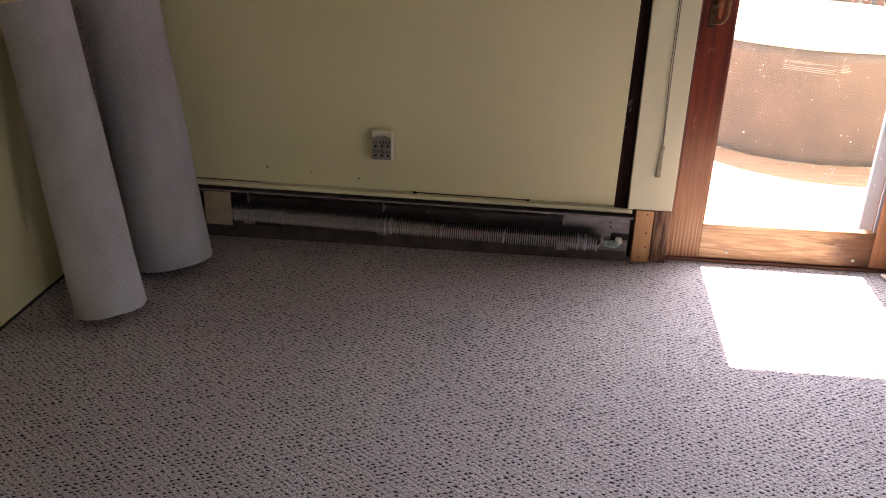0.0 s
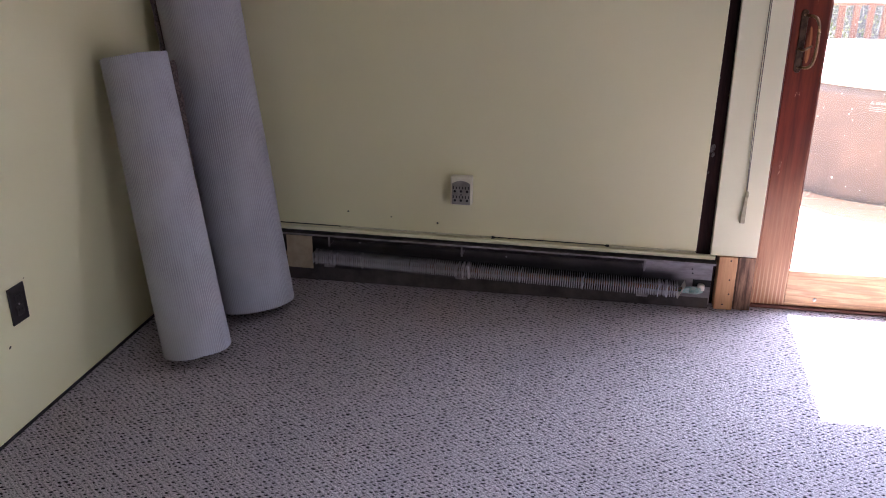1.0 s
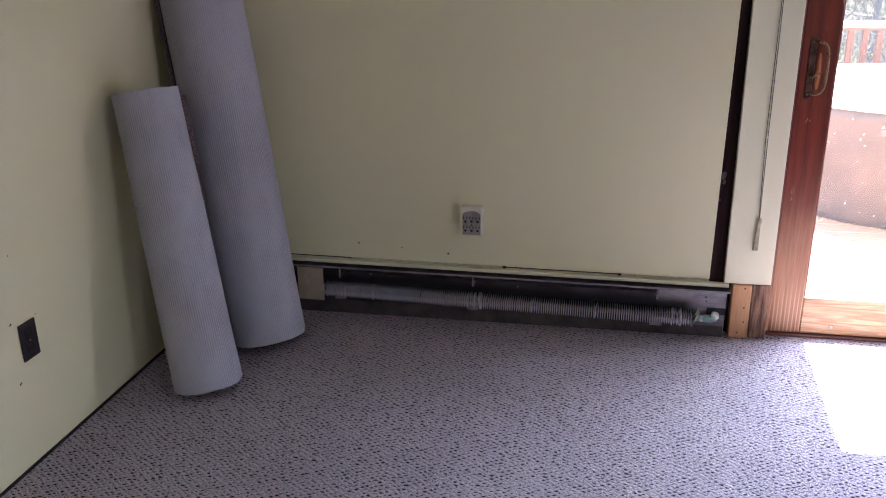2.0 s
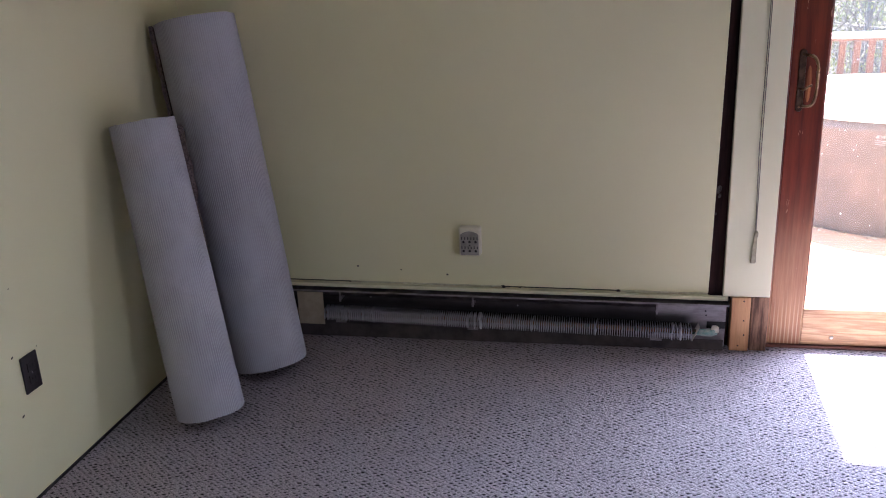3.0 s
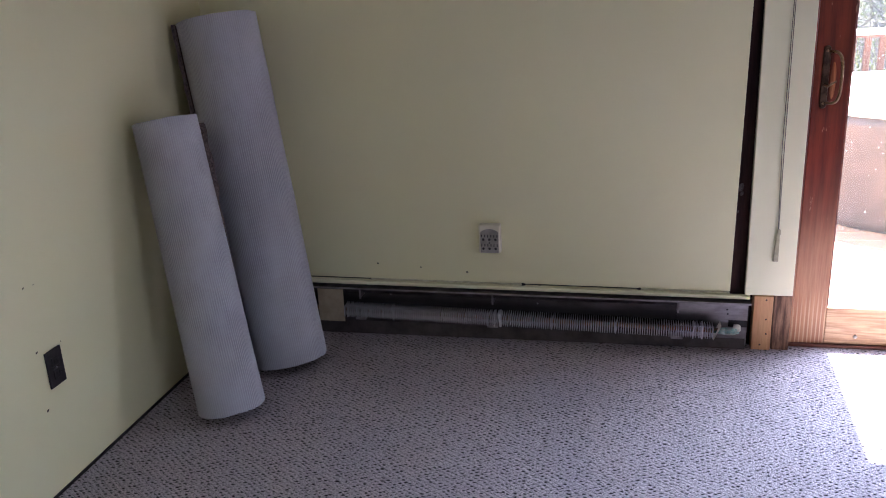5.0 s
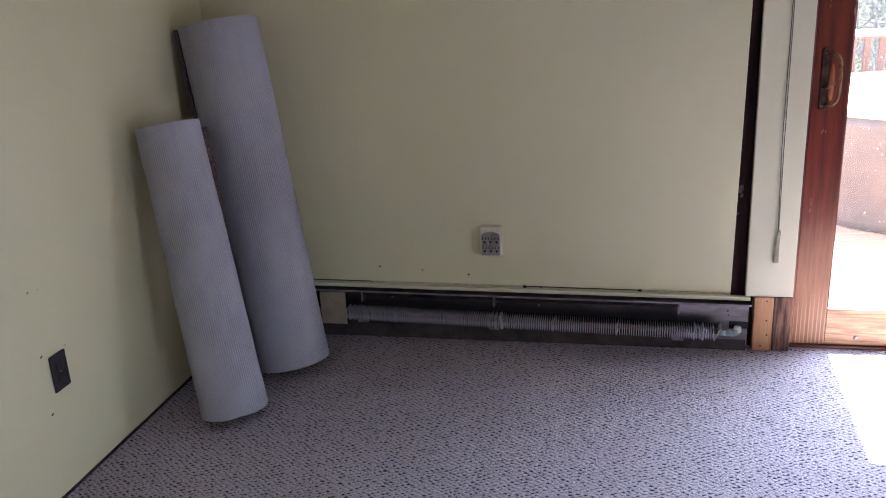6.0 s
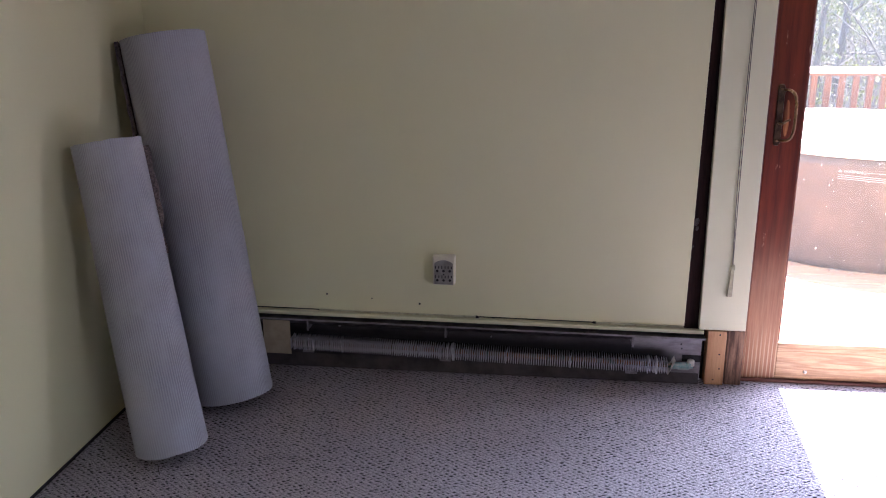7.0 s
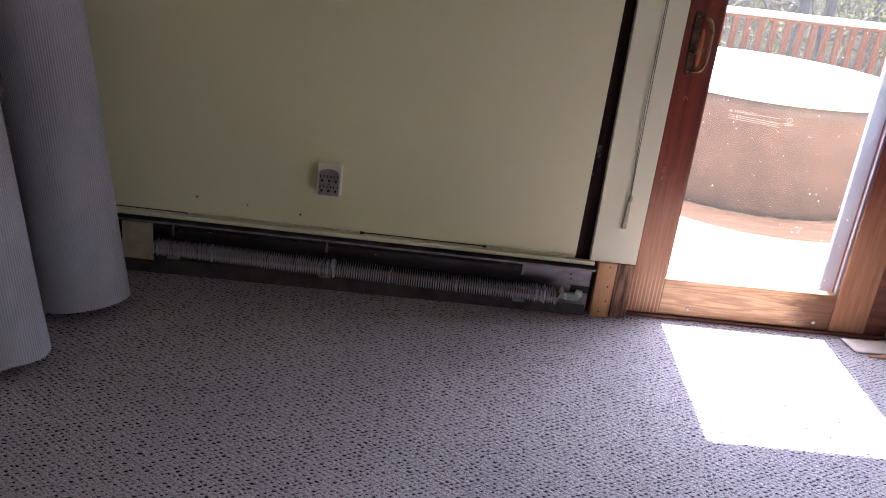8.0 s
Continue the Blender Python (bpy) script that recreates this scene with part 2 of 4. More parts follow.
PINE = wood("bare_pine", (0.64, 0.36, 0.17), (0.46, 0.22, 0.095), "Z", 0.6, 34, (0.40, 0.17, 0.075))
OLDWOOD = wood("weathered_wood", (0.34, 0.19, 0.11), (0.085, 0.042, 0.026), "Z", 0.75, 70, (0.37, 0.225, 0.14), 0.0, 0.10)
DECKWOOD = wood("red_deck_boards", (0.44, 0.235, 0.135), (0.33, 0.165, 0.092), "X", 0.7, 22, None, 0.4)
RAILWOOD = wood("red_rail_wood", (0.195, 0.068, 0.020), (0.12, 0.039, 0.012), "Z", 0.75, 22, None, 0.4)
CAPWOOD = wood("pale_rail_cap", (0.72, 0.69, 0.64), (0.60, 0.56, 0.50), "X", 0.7, 22)
STEEL = plain("old_galvanised_steel", (0.36, 0.325, 0.34), 0.42, 0.6, (0.19, 0.165, 0.175), 14, 0.1)
STEEL_DARK = plain("dark_steel", (0.070, 0.054, 0.060), 0.5, 0.4, (0.024, 0.019, 0.021), 16, 0.1)
FIN = plain("aluminium_fin", (0.66, 0.64, 0.68), 0.42, 0.35, (0.40, 0.38, 0.41), 40, 0.05)
CLIP = plain("bright_sheet_metal", (0.74, 0.73, 0.75), 0.35, 0.4, (0.55, 0.54, 0.57), 50, 0.1)
COPPER = plain("tarnished_copper", (0.35, 0.16, 0.09), 0.45, 0.8, (0.10, 0.20, 0.17), 40, 0.1)
VERDIGRIS = plain("green_corroded_brass", (0.22, 0.42, 0.40), 0.7, 0.2, (0.50, 0.55, 0.52), 60, 0.3)
CARD = plain("tan_cardboard", (0.46, 0.37, 0.26), 0.85, 0, (0.38, 0.30, 0.21), 20, 0.1)
WHITEPLASTIC = plain("ivory_plastic", (0.74, 0.71, 0.64), 0.4, 0, (0.68, 0.64, 0.56), 12, 0.03)
TAPIVORY = plain("aged_ivory_plastic", (0.74, 0.69, 0.56), 0.4, 0, (0.66, 0.60, 0.48), 12, 0.03)
GREYPLASTIC = plain("grey_plastic_face", (0.33, 0.30, 0.275), 0.45, 0, (0.20, 0.18, 0.165), 14, 0.03)
SLOT = plain("dark_slot", (0.012, 0.010, 0.012), 0.6)
BLACKPLASTIC = plain("black_plastic", (0.018, 0.014, 0.016), 0.4, 0, (0.028, 0.022, 0.024), 18, 0.05)
SPACKLE = plain("dark_blemish", (0.07, 0.055, 0.04), 0.8)
CAULK = plain("old_caulk", (0.60, 0.56, 0.40), 0.6, 0, (0.42, 0.37, 0.25), 45, 0.4)
BRONZE = plain("antique_brass", (0.36, 0.24, 0.13), 0.32, 0.9, (0.16, 0.10, 0.06), 40, 0.1)
BRONZE_DARK = plain("blackened_brass", (0.13, 0.085, 0.055), 0.4, 0.8, (0.05, 0.032, 0.022), 40, 0.1)
CORD = plain("grey_cord", (0.15, 0.135, 0.105), 0.9, 0, None, 300, 0.3)
TASSEL = plain("tan_wooden_pull", (0.42, 0.38, 0.24), 0.5, 0, None, 60, 0.1)
ALU = plain("pale_blue_grey_aluminium", (0.24, 0.275, 0.36), 0.45, 0.2, (0.20, 0.23, 0.30), 12, 0.03)
ALU_DARK = plain("dark_slate_channel", (0.055, 0.062, 0.085), 0.6, 0.1, (0.04, 0.045, 0.065), 12, 0.03)
SMEAR = plain("grey_paint_smear", (0.085, 0.068, 0.064), 0.8, 0, (0.022, 0.014, 0.013), 110, 0.2)
SKIRT = plain("brown_grey_steel", (0.080, 0.062, 0.062), 0.5, 0.3, (0.040, 0.030, 0.031), 12, 0.1)
TUBSKIN = plain("brown_spa_cabinet", (0.088, 0.061, 0.050), 0.55, 0, (0.058, 0.041, 0.034), 5.0, 0.15)
TUBCOVER = plain("white_vinyl_cover", (0.80, 0.79, 0.77), 0.5, 0, (0.72, 0.71, 0.69), 4.0, 0.1)
LABELWHITE = plain("white_print", (0.37, 0.35, 0.34), 0.6, 0, (0.31, 0.29, 0.285))
DIRT = plain("pale_glass_dirt", (0.85, 0.82, 0.80), 0.9, 0, (0.75, 0.72, 0.70))
PAPER = plain("pale_pink_card", (0.66, 0.56, 0.52), 0.8, 0, (0.60, 0.50, 0.46), 9, 0.05)
PAPER_EDGE = plain("brown_card_underside", (0.34, 0.17, 0.11), 0.8, 0, None, 9, 0.05)
BARK = plain("grey_bark", (0.105, 0.088, 0.070), 0.9, 0, (0.052, 0.043, 0.034), 9, 0.8)
TWIG = plain("bare_twig", (0.125, 0.098, 0.070), 0.9, 0, (0.06, 0.047, 0.034), 20, 0.3)
GLASS = glass_material()


def banded_plate(name, light, dark, metal):
    """Old sheet steel with a near-black band of uneven height round the fins."""
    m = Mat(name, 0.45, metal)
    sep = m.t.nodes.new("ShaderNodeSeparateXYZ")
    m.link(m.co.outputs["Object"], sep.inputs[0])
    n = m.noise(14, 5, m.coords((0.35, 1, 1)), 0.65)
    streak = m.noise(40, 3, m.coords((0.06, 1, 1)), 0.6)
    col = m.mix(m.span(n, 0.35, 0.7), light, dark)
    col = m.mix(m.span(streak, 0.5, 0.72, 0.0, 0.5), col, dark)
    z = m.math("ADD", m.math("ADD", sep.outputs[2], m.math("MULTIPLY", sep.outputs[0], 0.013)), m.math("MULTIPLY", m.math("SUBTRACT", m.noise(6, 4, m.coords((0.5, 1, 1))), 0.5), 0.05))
    dark_band = m.math("MULTIPLY", m.span(z, 0.100, 0.118), m.span(z, 0.190, 0.150))
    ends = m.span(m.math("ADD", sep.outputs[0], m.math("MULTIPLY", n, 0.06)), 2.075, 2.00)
    m.color(m.mix(m.math("MULTIPLY", m.math("MULTIPLY", dark_band, ends), 0.92), col, (0.010, 0.008, 0.009)))
    m.bump(n, 0.1, 0.001)
    m.rough(m.span(n, 0.3, 0.7, 0.36, 0.6))
    return m.m


PLATE_STEEL = banded_plate("banded_back_plate", (0.090, 0.071, 0.076), (0.034, 0.026, 0.028), 0.4)
END_STEEL = banded_plate("galvanised_end_plate", (0.38, 0.345, 0.36), (0.20, 0.175, 0.185), 0.5)


def leaf_material():
    m = Mat("spring_leaves", 0.6, 0, 0.2)
    n = m.t.nodes.new("ShaderNodeNewGeometry")
    r = n.outputs["Random Per Island"]
    col = m.mix(m.span(r, 0.2, 0.8), (0.085, 0.105, 0.022), (0.25, 0.235, 0.045))
    m.color(m.mix(m.span(r, 0.80, 0.95), col, (0.12, 0.085, 0.055)))
    m.b.inputs["Transmission Weight"].default_value = 0.0
    return m.m


def litter_material():
    m = Mat("leaf_litter_ground", 0.95, 0, 0.1)
    v = m.node("ShaderNodeTexVoronoi", Scale=11.0)
    m.link(m.co.outputs["Object"], v.inputs["Vector"])
    sep = m.t.nodes.new("ShaderNodeSeparateColor")
    m.link(v.outputs["Color"], sep.inputs[0])
    col = m.mix(sep.outputs[0], (0.022, 0.020, 0.013), (0.050, 0.043, 0.030))
    m.color(m.mix(m.span(m.noise(0.5, 5), 0.5, 0.65), col, (0.045, 0.052, 0.022)))
    m.bump(v.outputs["Distance"], 0.8, 0.05)
    return m.m


LEAF = leaf_material()
LITTER = litter_material()


# ---- mesh helpers ----
def mesh_of(name, bm, material, smooth=False):
    me = bpy.data.meshes.new(name)
    bmesh.ops.recalc_face_normals(bm, faces=bm.faces)
    for f in bm.faces:
        f.smooth = smooth
    bm.to_mesh(me)
    bm.free()
    me.materials.append(material)
    return me


def thing(name, bm, material, label, category, kind="", group="", smooth=False, m=None):
    ob = new(name, mesh_of(name, bm, material, smooth))
    if m is not None:
        ob.matrix_basis = m
    return tagged(ob, label, category, group, kind)


def root(name, label, category, m=None, kind="", group=""):
    ob = new(name)
    ob.empty_display_size = 0.1
    if m is not None:
        ob.matrix_basis = m
    return tagged(ob, label, category, group, kind)


def part(name, bm, material, parent, label="", smooth=False, m=None):
    ob = new(name, mesh_of(name, bm, material, smooth))
    ob.parent = parent
    if m is not None:
        ob.matrix_basis = m
    return tagged(ob, label)


def piece(name, me, parent, m):
    ob = new(name, me)
    ob.parent = parent
    ob.matrix_basis = m
    return ob


def box(bm, lo, hi, bevel=0.0, segments=2):
    """Adds a box between two corners to bm, with rounded edges."""
    lo, hi = Vector(lo), Vector(hi)
    made = bmesh.ops.create_cube(bm, size=1.0, matrix=Matrix.LocRotScale((lo + hi) / 2, None, hi - lo))
    if bevel:
        es = list({e for v in made["verts"] for e in v.link_edges})
        bmesh.ops.bevel(bm, geom=es, offset=bevel, segments=segments, affect="EDGES", profile=0.5)
    return bm


def boxed(lo, hi, bevel=0.0, segments=2):
    return box(bmesh.new(), lo, hi, bevel, segments)


def tube(bm, pts, radii, sides=8, caps=True):
    """Adds a round tube along pts to bm."""
    pts = [Vector(p) for p in pts]
    if isinstance(radii, (int, float)):
        radii = [radii] * len(pts)
    rings, up = [], None
    for i, p in enumerate(pts):
        d = (pts[min(i + 1, len(pts) - 1)] - pts[max(i - 1, 0)]).normalized()
        if up is None:
            up = d.orthogonal().normalized()
        up = (up - d * up.dot(d)).normalized()
        side = d.cross(up)
        rings.append([bm.verts.new(p + radii[i] * (math.cos(a) * up + math.sin(a) * side))
                      for a in (2 * math.pi * k / sides for k in range(sides))])
    for a, b in zip(rings, rings[1:]):
        for k in range(sides):
            bm.faces.new((a[k], a[(k + 1) % sides], b[(k + 1) % sides], b[k]))
    if caps:
        bm.faces.new(rings[0][::-1])
        bm.faces.new(rings[-1])
    return bm


def lathe(profile, sides=48):
    """A solid turned round z from (radius, height) pairs, from the axis to the axis."""
    bm = bmesh.new()
    rings = []
    for r, z in profile:
        rings.append([bm.verts.new((r * math.cos(a), r * math.sin(a), z)) for a in (2 * math.pi * k / sides for k in range(sides))])
    for a, b in zip(rings, rings[1:]):
        for k in range(sides):
            bm.faces.new((a[k], a[(k + 1) % sides], b[(k + 1) % sides], b[k]))
    bm.faces.new(rings[0][::-1])
    bm.faces.new(rings[-1])
    return bm


# ---- structure of the room ----
ROOM_X, ROOM_Y, ROOM_H = 5.6, -7.6, 2.42
DOOR_L, DOOR_R, DOOR_H = 2.290, 3.275, 2.14
WIN_S, WIN_N, WIN_B, WIN_T = -4.85, -3.35, 0.24, 1.28
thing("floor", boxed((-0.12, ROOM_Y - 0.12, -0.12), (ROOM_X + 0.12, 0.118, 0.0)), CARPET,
      "grey-mauve looped wall-to-wall carpet with dark pits between the loops", "carpet", "structure")
bm = boxed((-0.12, 0.0, 0.0), (2.063, 0.12, 0.2285))
box(bm, (-0.12, 0.0, 0.2350), (2.063, 0.12, ROOM_H))
for v in bm.verts:
    if 0.2 < v.co.z < 0.25:
        v.co.z += 0.014 - 0.0087 * v.co.x
for v in bm.verts:
    if v.co.x > 2.0 and v.co.z > 0.22:
        v.co.x += (v.co.z - 0.225) * 0.0157
wall_north = thing("wall_north", bm, WALL, "pale cream painted plaster wall with nail holes", "wall", "structure")
bm = boxed((-0.12, ROOM_Y, 0.0095), (0.0, 0.0, ROOM_H))
thing("wall_west", bm, WALL, "pale cream painted plaster wall with scuffs", "wall", "structure")
# near-black strip paints the shade in the gap under the wall
thing("baseboard_gap", boxed((-0.10, ROOM_Y, 0.0), (0.005, -0.001, 0.0085), 0.001), SLOT, "dark gap strip along the carpet's edge", "gap", "structure")
bm = boxed((ROOM_X, ROOM_Y, 0.0), (ROOM_X + 0.12, WIN_S, ROOM_H))
box(bm, (ROOM_X, WIN_N, 0.0), (ROOM_X + 0.12, 0.0, ROOM_H))
box(bm, (ROOM_X, WIN_S, 0.0), (ROOM_X + 0.12, WIN_N, WIN_B))
box(bm, (ROOM_X, WIN_S, WIN_T), (ROOM_X + 0.12, WIN_N, ROOM_H))
thing("wall_east", bm, WALL, "plain cream painted wall", "wall", "structure")
thing("wall_south", boxed((-0.12, ROOM_Y - 0.12, 0.0), (ROOM_X + 0.12, ROOM_Y, ROOM_H)), WALL, "plain cream painted wall", "wall", "structure")
bm = boxed((DOOR_R + 0.06, 0.0, 0.0), (ROOM_X + 0.12, 0.12, DOOR_H + 0.06))
box(bm, (DOOR_R + 0.06, 0.0, DOOR_H + 0.06), (ROOM_X + 0.12, 0.12, ROOM_H))
box(bm, (2.117, 0.03, DOOR_H + 0.0605), (DOOR_R + 0.06, 0.12, ROOM_H))
thing("wall_by_door", bm, WALL, "cream wall round the glazed door", "wall", "structure")
thing("ceiling", boxed((-0.12, ROOM_Y - 0.12, ROOM_H), (ROOM_X + 0.12, 0.12, ROOM_H + 0.1)), CEIL, "plain white ceiling", "ceiling", "structure")
bm = boxed((-0.02, 0.005, 0.2287), (2.0625, 0.118, 0.2348))
for v in bm.verts:
    v.co.z += 0.014 - 0.0087 * v.co.x
part("open_joint", bm, SLOT, wall_north, "dark open joint over the heater")
for jx, jr in ((1.262, 0.0075), (1.722, 0.0065), (1.33, 0.004), (0.62, 0.005)):
    bm = bmesh.new()
    bmesh.ops.create_uvsphere(bm, u_segments=10, v_segments=6, radius=jr, matrix=Matrix.LocRotScale((jx, 0.0, 0.2315 + 0.014 - 0.0087 * jx), None, (1.7, 0.25, 0.8)))
    part("joint_hole", bm, SLOT, wall_north, "", True)
# dark post in the gap between the wall and the trim
thing("trim_dark_post", boxed((2.0635, 0.010, 0.0), (2.1165, 0.10, ROOM_H), 0.002), DARKWOOD,
      "dark-stained exposed wooden post beside painted trim", "trim", "structure")
dark_post = bpy.data.objects["trim_dark_post"]
for sx, sz, w, h in ((2.080, 0.642, 0.010, 0.017), (2.084, 0.618, 0.006, 0.010), (2.074, 0.548, 0.004, 0.006)):
    bm = bmesh.new()
    bmesh.ops.create_uvsphere(bm, u_segments=10, v_segments=6, radius=1.0, matrix=Matrix.LocRotScale((sx, 0.0100, sz), Euler((0, 0.3, 0)), (w, 0.0012, h)))
    part("paint_smear", bm, SMEAR, dark_post, "grey paint smear", True)
thing("trim_board", boxed((2.117, -0.014, 0.2235), (2.2885, 0.028, ROOM_H), 0.002), TRIM_PAINT,
      "flat cream-painted trim board beside the door", "trim", "structure")
thing("trim_pine_block", boxed((2.1505, -0.022, 0.0), (2.2205, 0.09, 0.2225), 0.0025), PINE,
      "short bare pine block with nail holes under the trim", "trim", "structure")
pine_block = bpy.data.objects["trim_pine_block"]
for px, pz in ((2.195, 0.208), (2.198, 0.128), (2.202, 0.068), (2.182, 0.022)):
    bm = bmesh.new()
    bmesh.ops.create_cone(bm, cap_ends=True, segments=10, radius1=0.0035, radius2=0.003, depth=0.002, matrix=pose(px, -0.0224, pz, 90))
    part("nail_hole", bm, SLOT, pine_block)
thing("trim_weathered_block", boxed((2.2245, -0.016, 0.0), (2.2875, 0.09, 0.2225), 0.003), OLDWOOD,
      "short weathered brown wood block under the trim", "trim", "structure")
thing("trim_backing", boxed((2.1175, 0.030, 0.0), (2.1495, 0.10, 0.2225)), DARKWOOD, "dark gap board behind the heater end", "trim", "structure")
# unseen board added to stop daylight leaking in beside the heater
thing("wall_leak_board", boxed((2.05, 0.1205, -0.3), (2.1985, 0.14, ROOM_H)), DARKWOOD, "unseen dark board behind the trim, added against light leaks", "wall", "structure")


# ---- the glazed door ----
door = root("door_1", "red-stained wooden sliding glass door, closed, with brass pull", "door", pose(0, 0.04, 0), "structure")
GL, GR, GB, GT = 2.425, 3.098, 0.160, 2.03
part("jamb_strip", boxed((DOOR_L + 0.0005, -0.006, 0.010), (DOOR_L + 0.0125, 0.040, DOOR_H), 0.004, 3), REDWOOD_Z, door, "rounded red-brown strip beside the stile")
part("left_stile", boxed((DOOR_L + 0.0145, 0.0, 0.010), (GL, 0.044, DOOR_H), 0.003), REDWOOD_Z, door, "dark red stile, worn at the foot")
part("right_stile", boxed((GR, 0.0, 0.010), (GR + 0.142, 0.044, DOOR_H), 0.003), REDWOOD_Z, door)
part("bottom_rail", boxed((GL + 0.001, 0.001, 0.010), (GR - 0.001, 0.043, GB), 0.003), REDWOOD_X, door, "honey-brown worn bottom rail")
part("top_rail", boxed((GL + 0.001, 0.001, GT), (GR - 0.001, 0.043, DOOR_H), 0.003), REDWOOD_X, door)
pane = part("pane", boxed((GL - 0.004, 0.020, GB - 0.004), (GR + 0.004, 0.025, GT + 0.004)), GLASS, door, "clear glass with pale specks")
pane.visible_shadow = False
for nm, lo, hi in (("glazing_bead", (GL + 0.0005, 0.010, GB), (GL + 0.007, 0.019, GT)), ("glazing_bead", (GR - 0.009, 0.010, GB), (GR - 0.0005, 0.019, GT))):
    part(nm, boxed(lo, hi, 0.001), ALU if lo[0] > 3 else SILLWOOD, door)
# pull handle
PX, PZ = 2.341, 1.036
bm = bmesh.new()
rim = []
for cz, a0 in ((PZ + 0.098, 0.0), (PZ - 0.098, math.pi)):
    rim += [(PX + 0.0125 * math.cos(a0 + math.pi * k / 10), cz + 0.0125 * math.sin(a0 + math.pi * k / 10)) for k in range(11)]
back, front = [bm.verts.new((x, -0.0005, z)) for x, z in rim], [bm.verts.new((PX + (x - PX) * 0.82, -0.0065, PZ + (z - PZ) * 0.98)) for x, z in rim]
bm.faces.new(front)
for k in range(len(rim)):
    bm.faces.new((back[k], back[(k + 1) % len(rim)], front[(k + 1) % len(rim)], front[k]))
plate = part("handle_plate", bm, BRONZE_DARK, door, "blackened brass handle plate with round ends")
bm = bmesh.new()
loop = []
for i in range(25):
    a = math.pi * (i / 24 - 0.5)
    s = abs(math.sin(a)) ** 0.6 * (1 if a > 0 else -1)
    out = 0.044 * math.cos(a) ** 0.5 if abs(math.cos(a)) > 1e-6 else 0.0
    loop.append((PX + 0.008 + out * 0.88, -0.006 - out * 0.72, PZ + 0.090 * s))
tube(bm, loop, 0.0055, 10)
part("pull_loop", bm, BRONZE, plate, "antique brass D-shaped pull", True)
bm = bmesh.new()
tube(bm, [(PX - 0.004, -0.008, PZ - 0.026), (PX + 0.006, -0.022, PZ - 0.030), (PX + 0.022, -0.026, PZ - 0.018), (PX + 0.034, -0.026, PZ - 0.012)], [0.004, 0.0045, 0.004, 0.003], 8)
part("latch_lever", bm, BRONZE, plate, "small brass latch lever", True)
for dz in (-0.092, 0.092):
    bm = bmesh.new()
    bmesh.ops.create_uvsphere(bm, u_segments=10, v_segments=6, radius=0.005, matrix=pose(PX, -0.006, PZ + dz))
    part("screw", bm, BRONZE, plate, "", True)
bm = bmesh.new()
bmesh.ops.create_uvsphere(bm, u_segments=20, v_segments=12, radius=1.0, matrix=Matrix.LocRotScale((PX + 0.027, 0.0005, PZ - 0.012), None, (0.0105, 0.003, 0.066)))
part("worn_inset", bm, INSET, plate, "worn orange wood inset", True)
for px, pz, r in ((2.538, 0.043, 0.0075), (3.033, 0.040, 0.0075), (2.960, 0.036, 0.004)):
    bm = bmesh.new()
    bmesh.ops.create_cone(bm, cap_ends=True, segments=14, radius1=r, radius2=r * 0.7, depth=0.004, matrix=pose(px, -0.002, pz, 90))
    part("screw_plug", bm, WHITEPLASTIC, door, "pale round screw plug", True)
# frame of the opening and the sill
part("side_jamb", boxed((GR + 0.145, 0.012, 0.010), (DOOR_R + 0.058, 0.118, DOOR_H + 0.058), 0.002), SILLWOOD, door)
part("side_jamb", boxed((2.2, 0.046, 0.010), (DOOR_L + 0.012, 0.118, DOOR_H + 0.058), 0.002), SILLWOOD, door)
part("head_jamb", boxed((DOOR_L + 0.014, -0.004, DOOR_H + 0.003), (GR + 0.143, 0.118, DOOR_H + 0.058), 0.002), SILLWOOD, door)
part("sill", boxed((DOOR_L + 0.001, -0.008, -0.03), (DOOR_R + 0.058, 0.118, 0.007), 0.003), SILLWOOD, door, "dark red sill")
bm = boxed((DOOR_L + 0.004, -0.020, 0.0005), (DOOR_R + 0.03, -0.0085, 0.012), 0.004, 3)
part("sill_lip", bm, SILLWOOD, door, "rounded dark red strip at the carpet's edge")
# low window in the east wall
win = root("window_1", "red-stained low window in the cream wall", "window", pose(0, 0, 0), "structure")
for y0, y1 in ((WIN_S + 0.001, WIN_S + 0.08), (WIN_N - 0.08, WIN_N - 0.001)):
    part("window_frame", boxed((ROOM_X + 0.03, y0, WIN_B + 0.001), (ROOM_X + 0.10, y1, WIN_T - 0.001), 0.003), SILLWOOD, win)
for z0, z1 in ((WIN_B + 0.001, WIN_B + 0.07), (WIN_T - 0.07, WIN_T - 0.001)):
    part("window_frame", boxed((ROOM_X + 0.031, WIN_S + 0.081, z0), (ROOM_X + 0.099, WIN_N - 0.081, z1), 0.003), SILLWOOD, win)
pn = part("pane", boxed((ROOM_X + 0.075, WIN_S + 0.078, WIN_B + 0.067), (ROOM_X + 0.080, WIN_N - 0.078, WIN_T - 0.067)), GLASS, win)
pn.visible_shadow = False
# aluminium screen frame outside
screen_door = root("screen_door", "pale blue-grey aluminium screen door frame standing outside the glass", "screen door", pose(3.112, 0.05, -0.04))
part("frame_upright", boxed((-0.046, 0.085, -0.035), (0.008, 0.108, 2.0), 0.003), ALU, screen_door)
part("frame_channel", boxed((0.009, 0.092, -0.035), (0.034, 0.104, 2.0), 0.002), ALU_DARK, screen_door, "dark slate channel")
part("frame_foot", boxed((-0.045, 0.112, -0.035), (0.012, 0.13, 0.03), 0.002), ALU, screen_door)


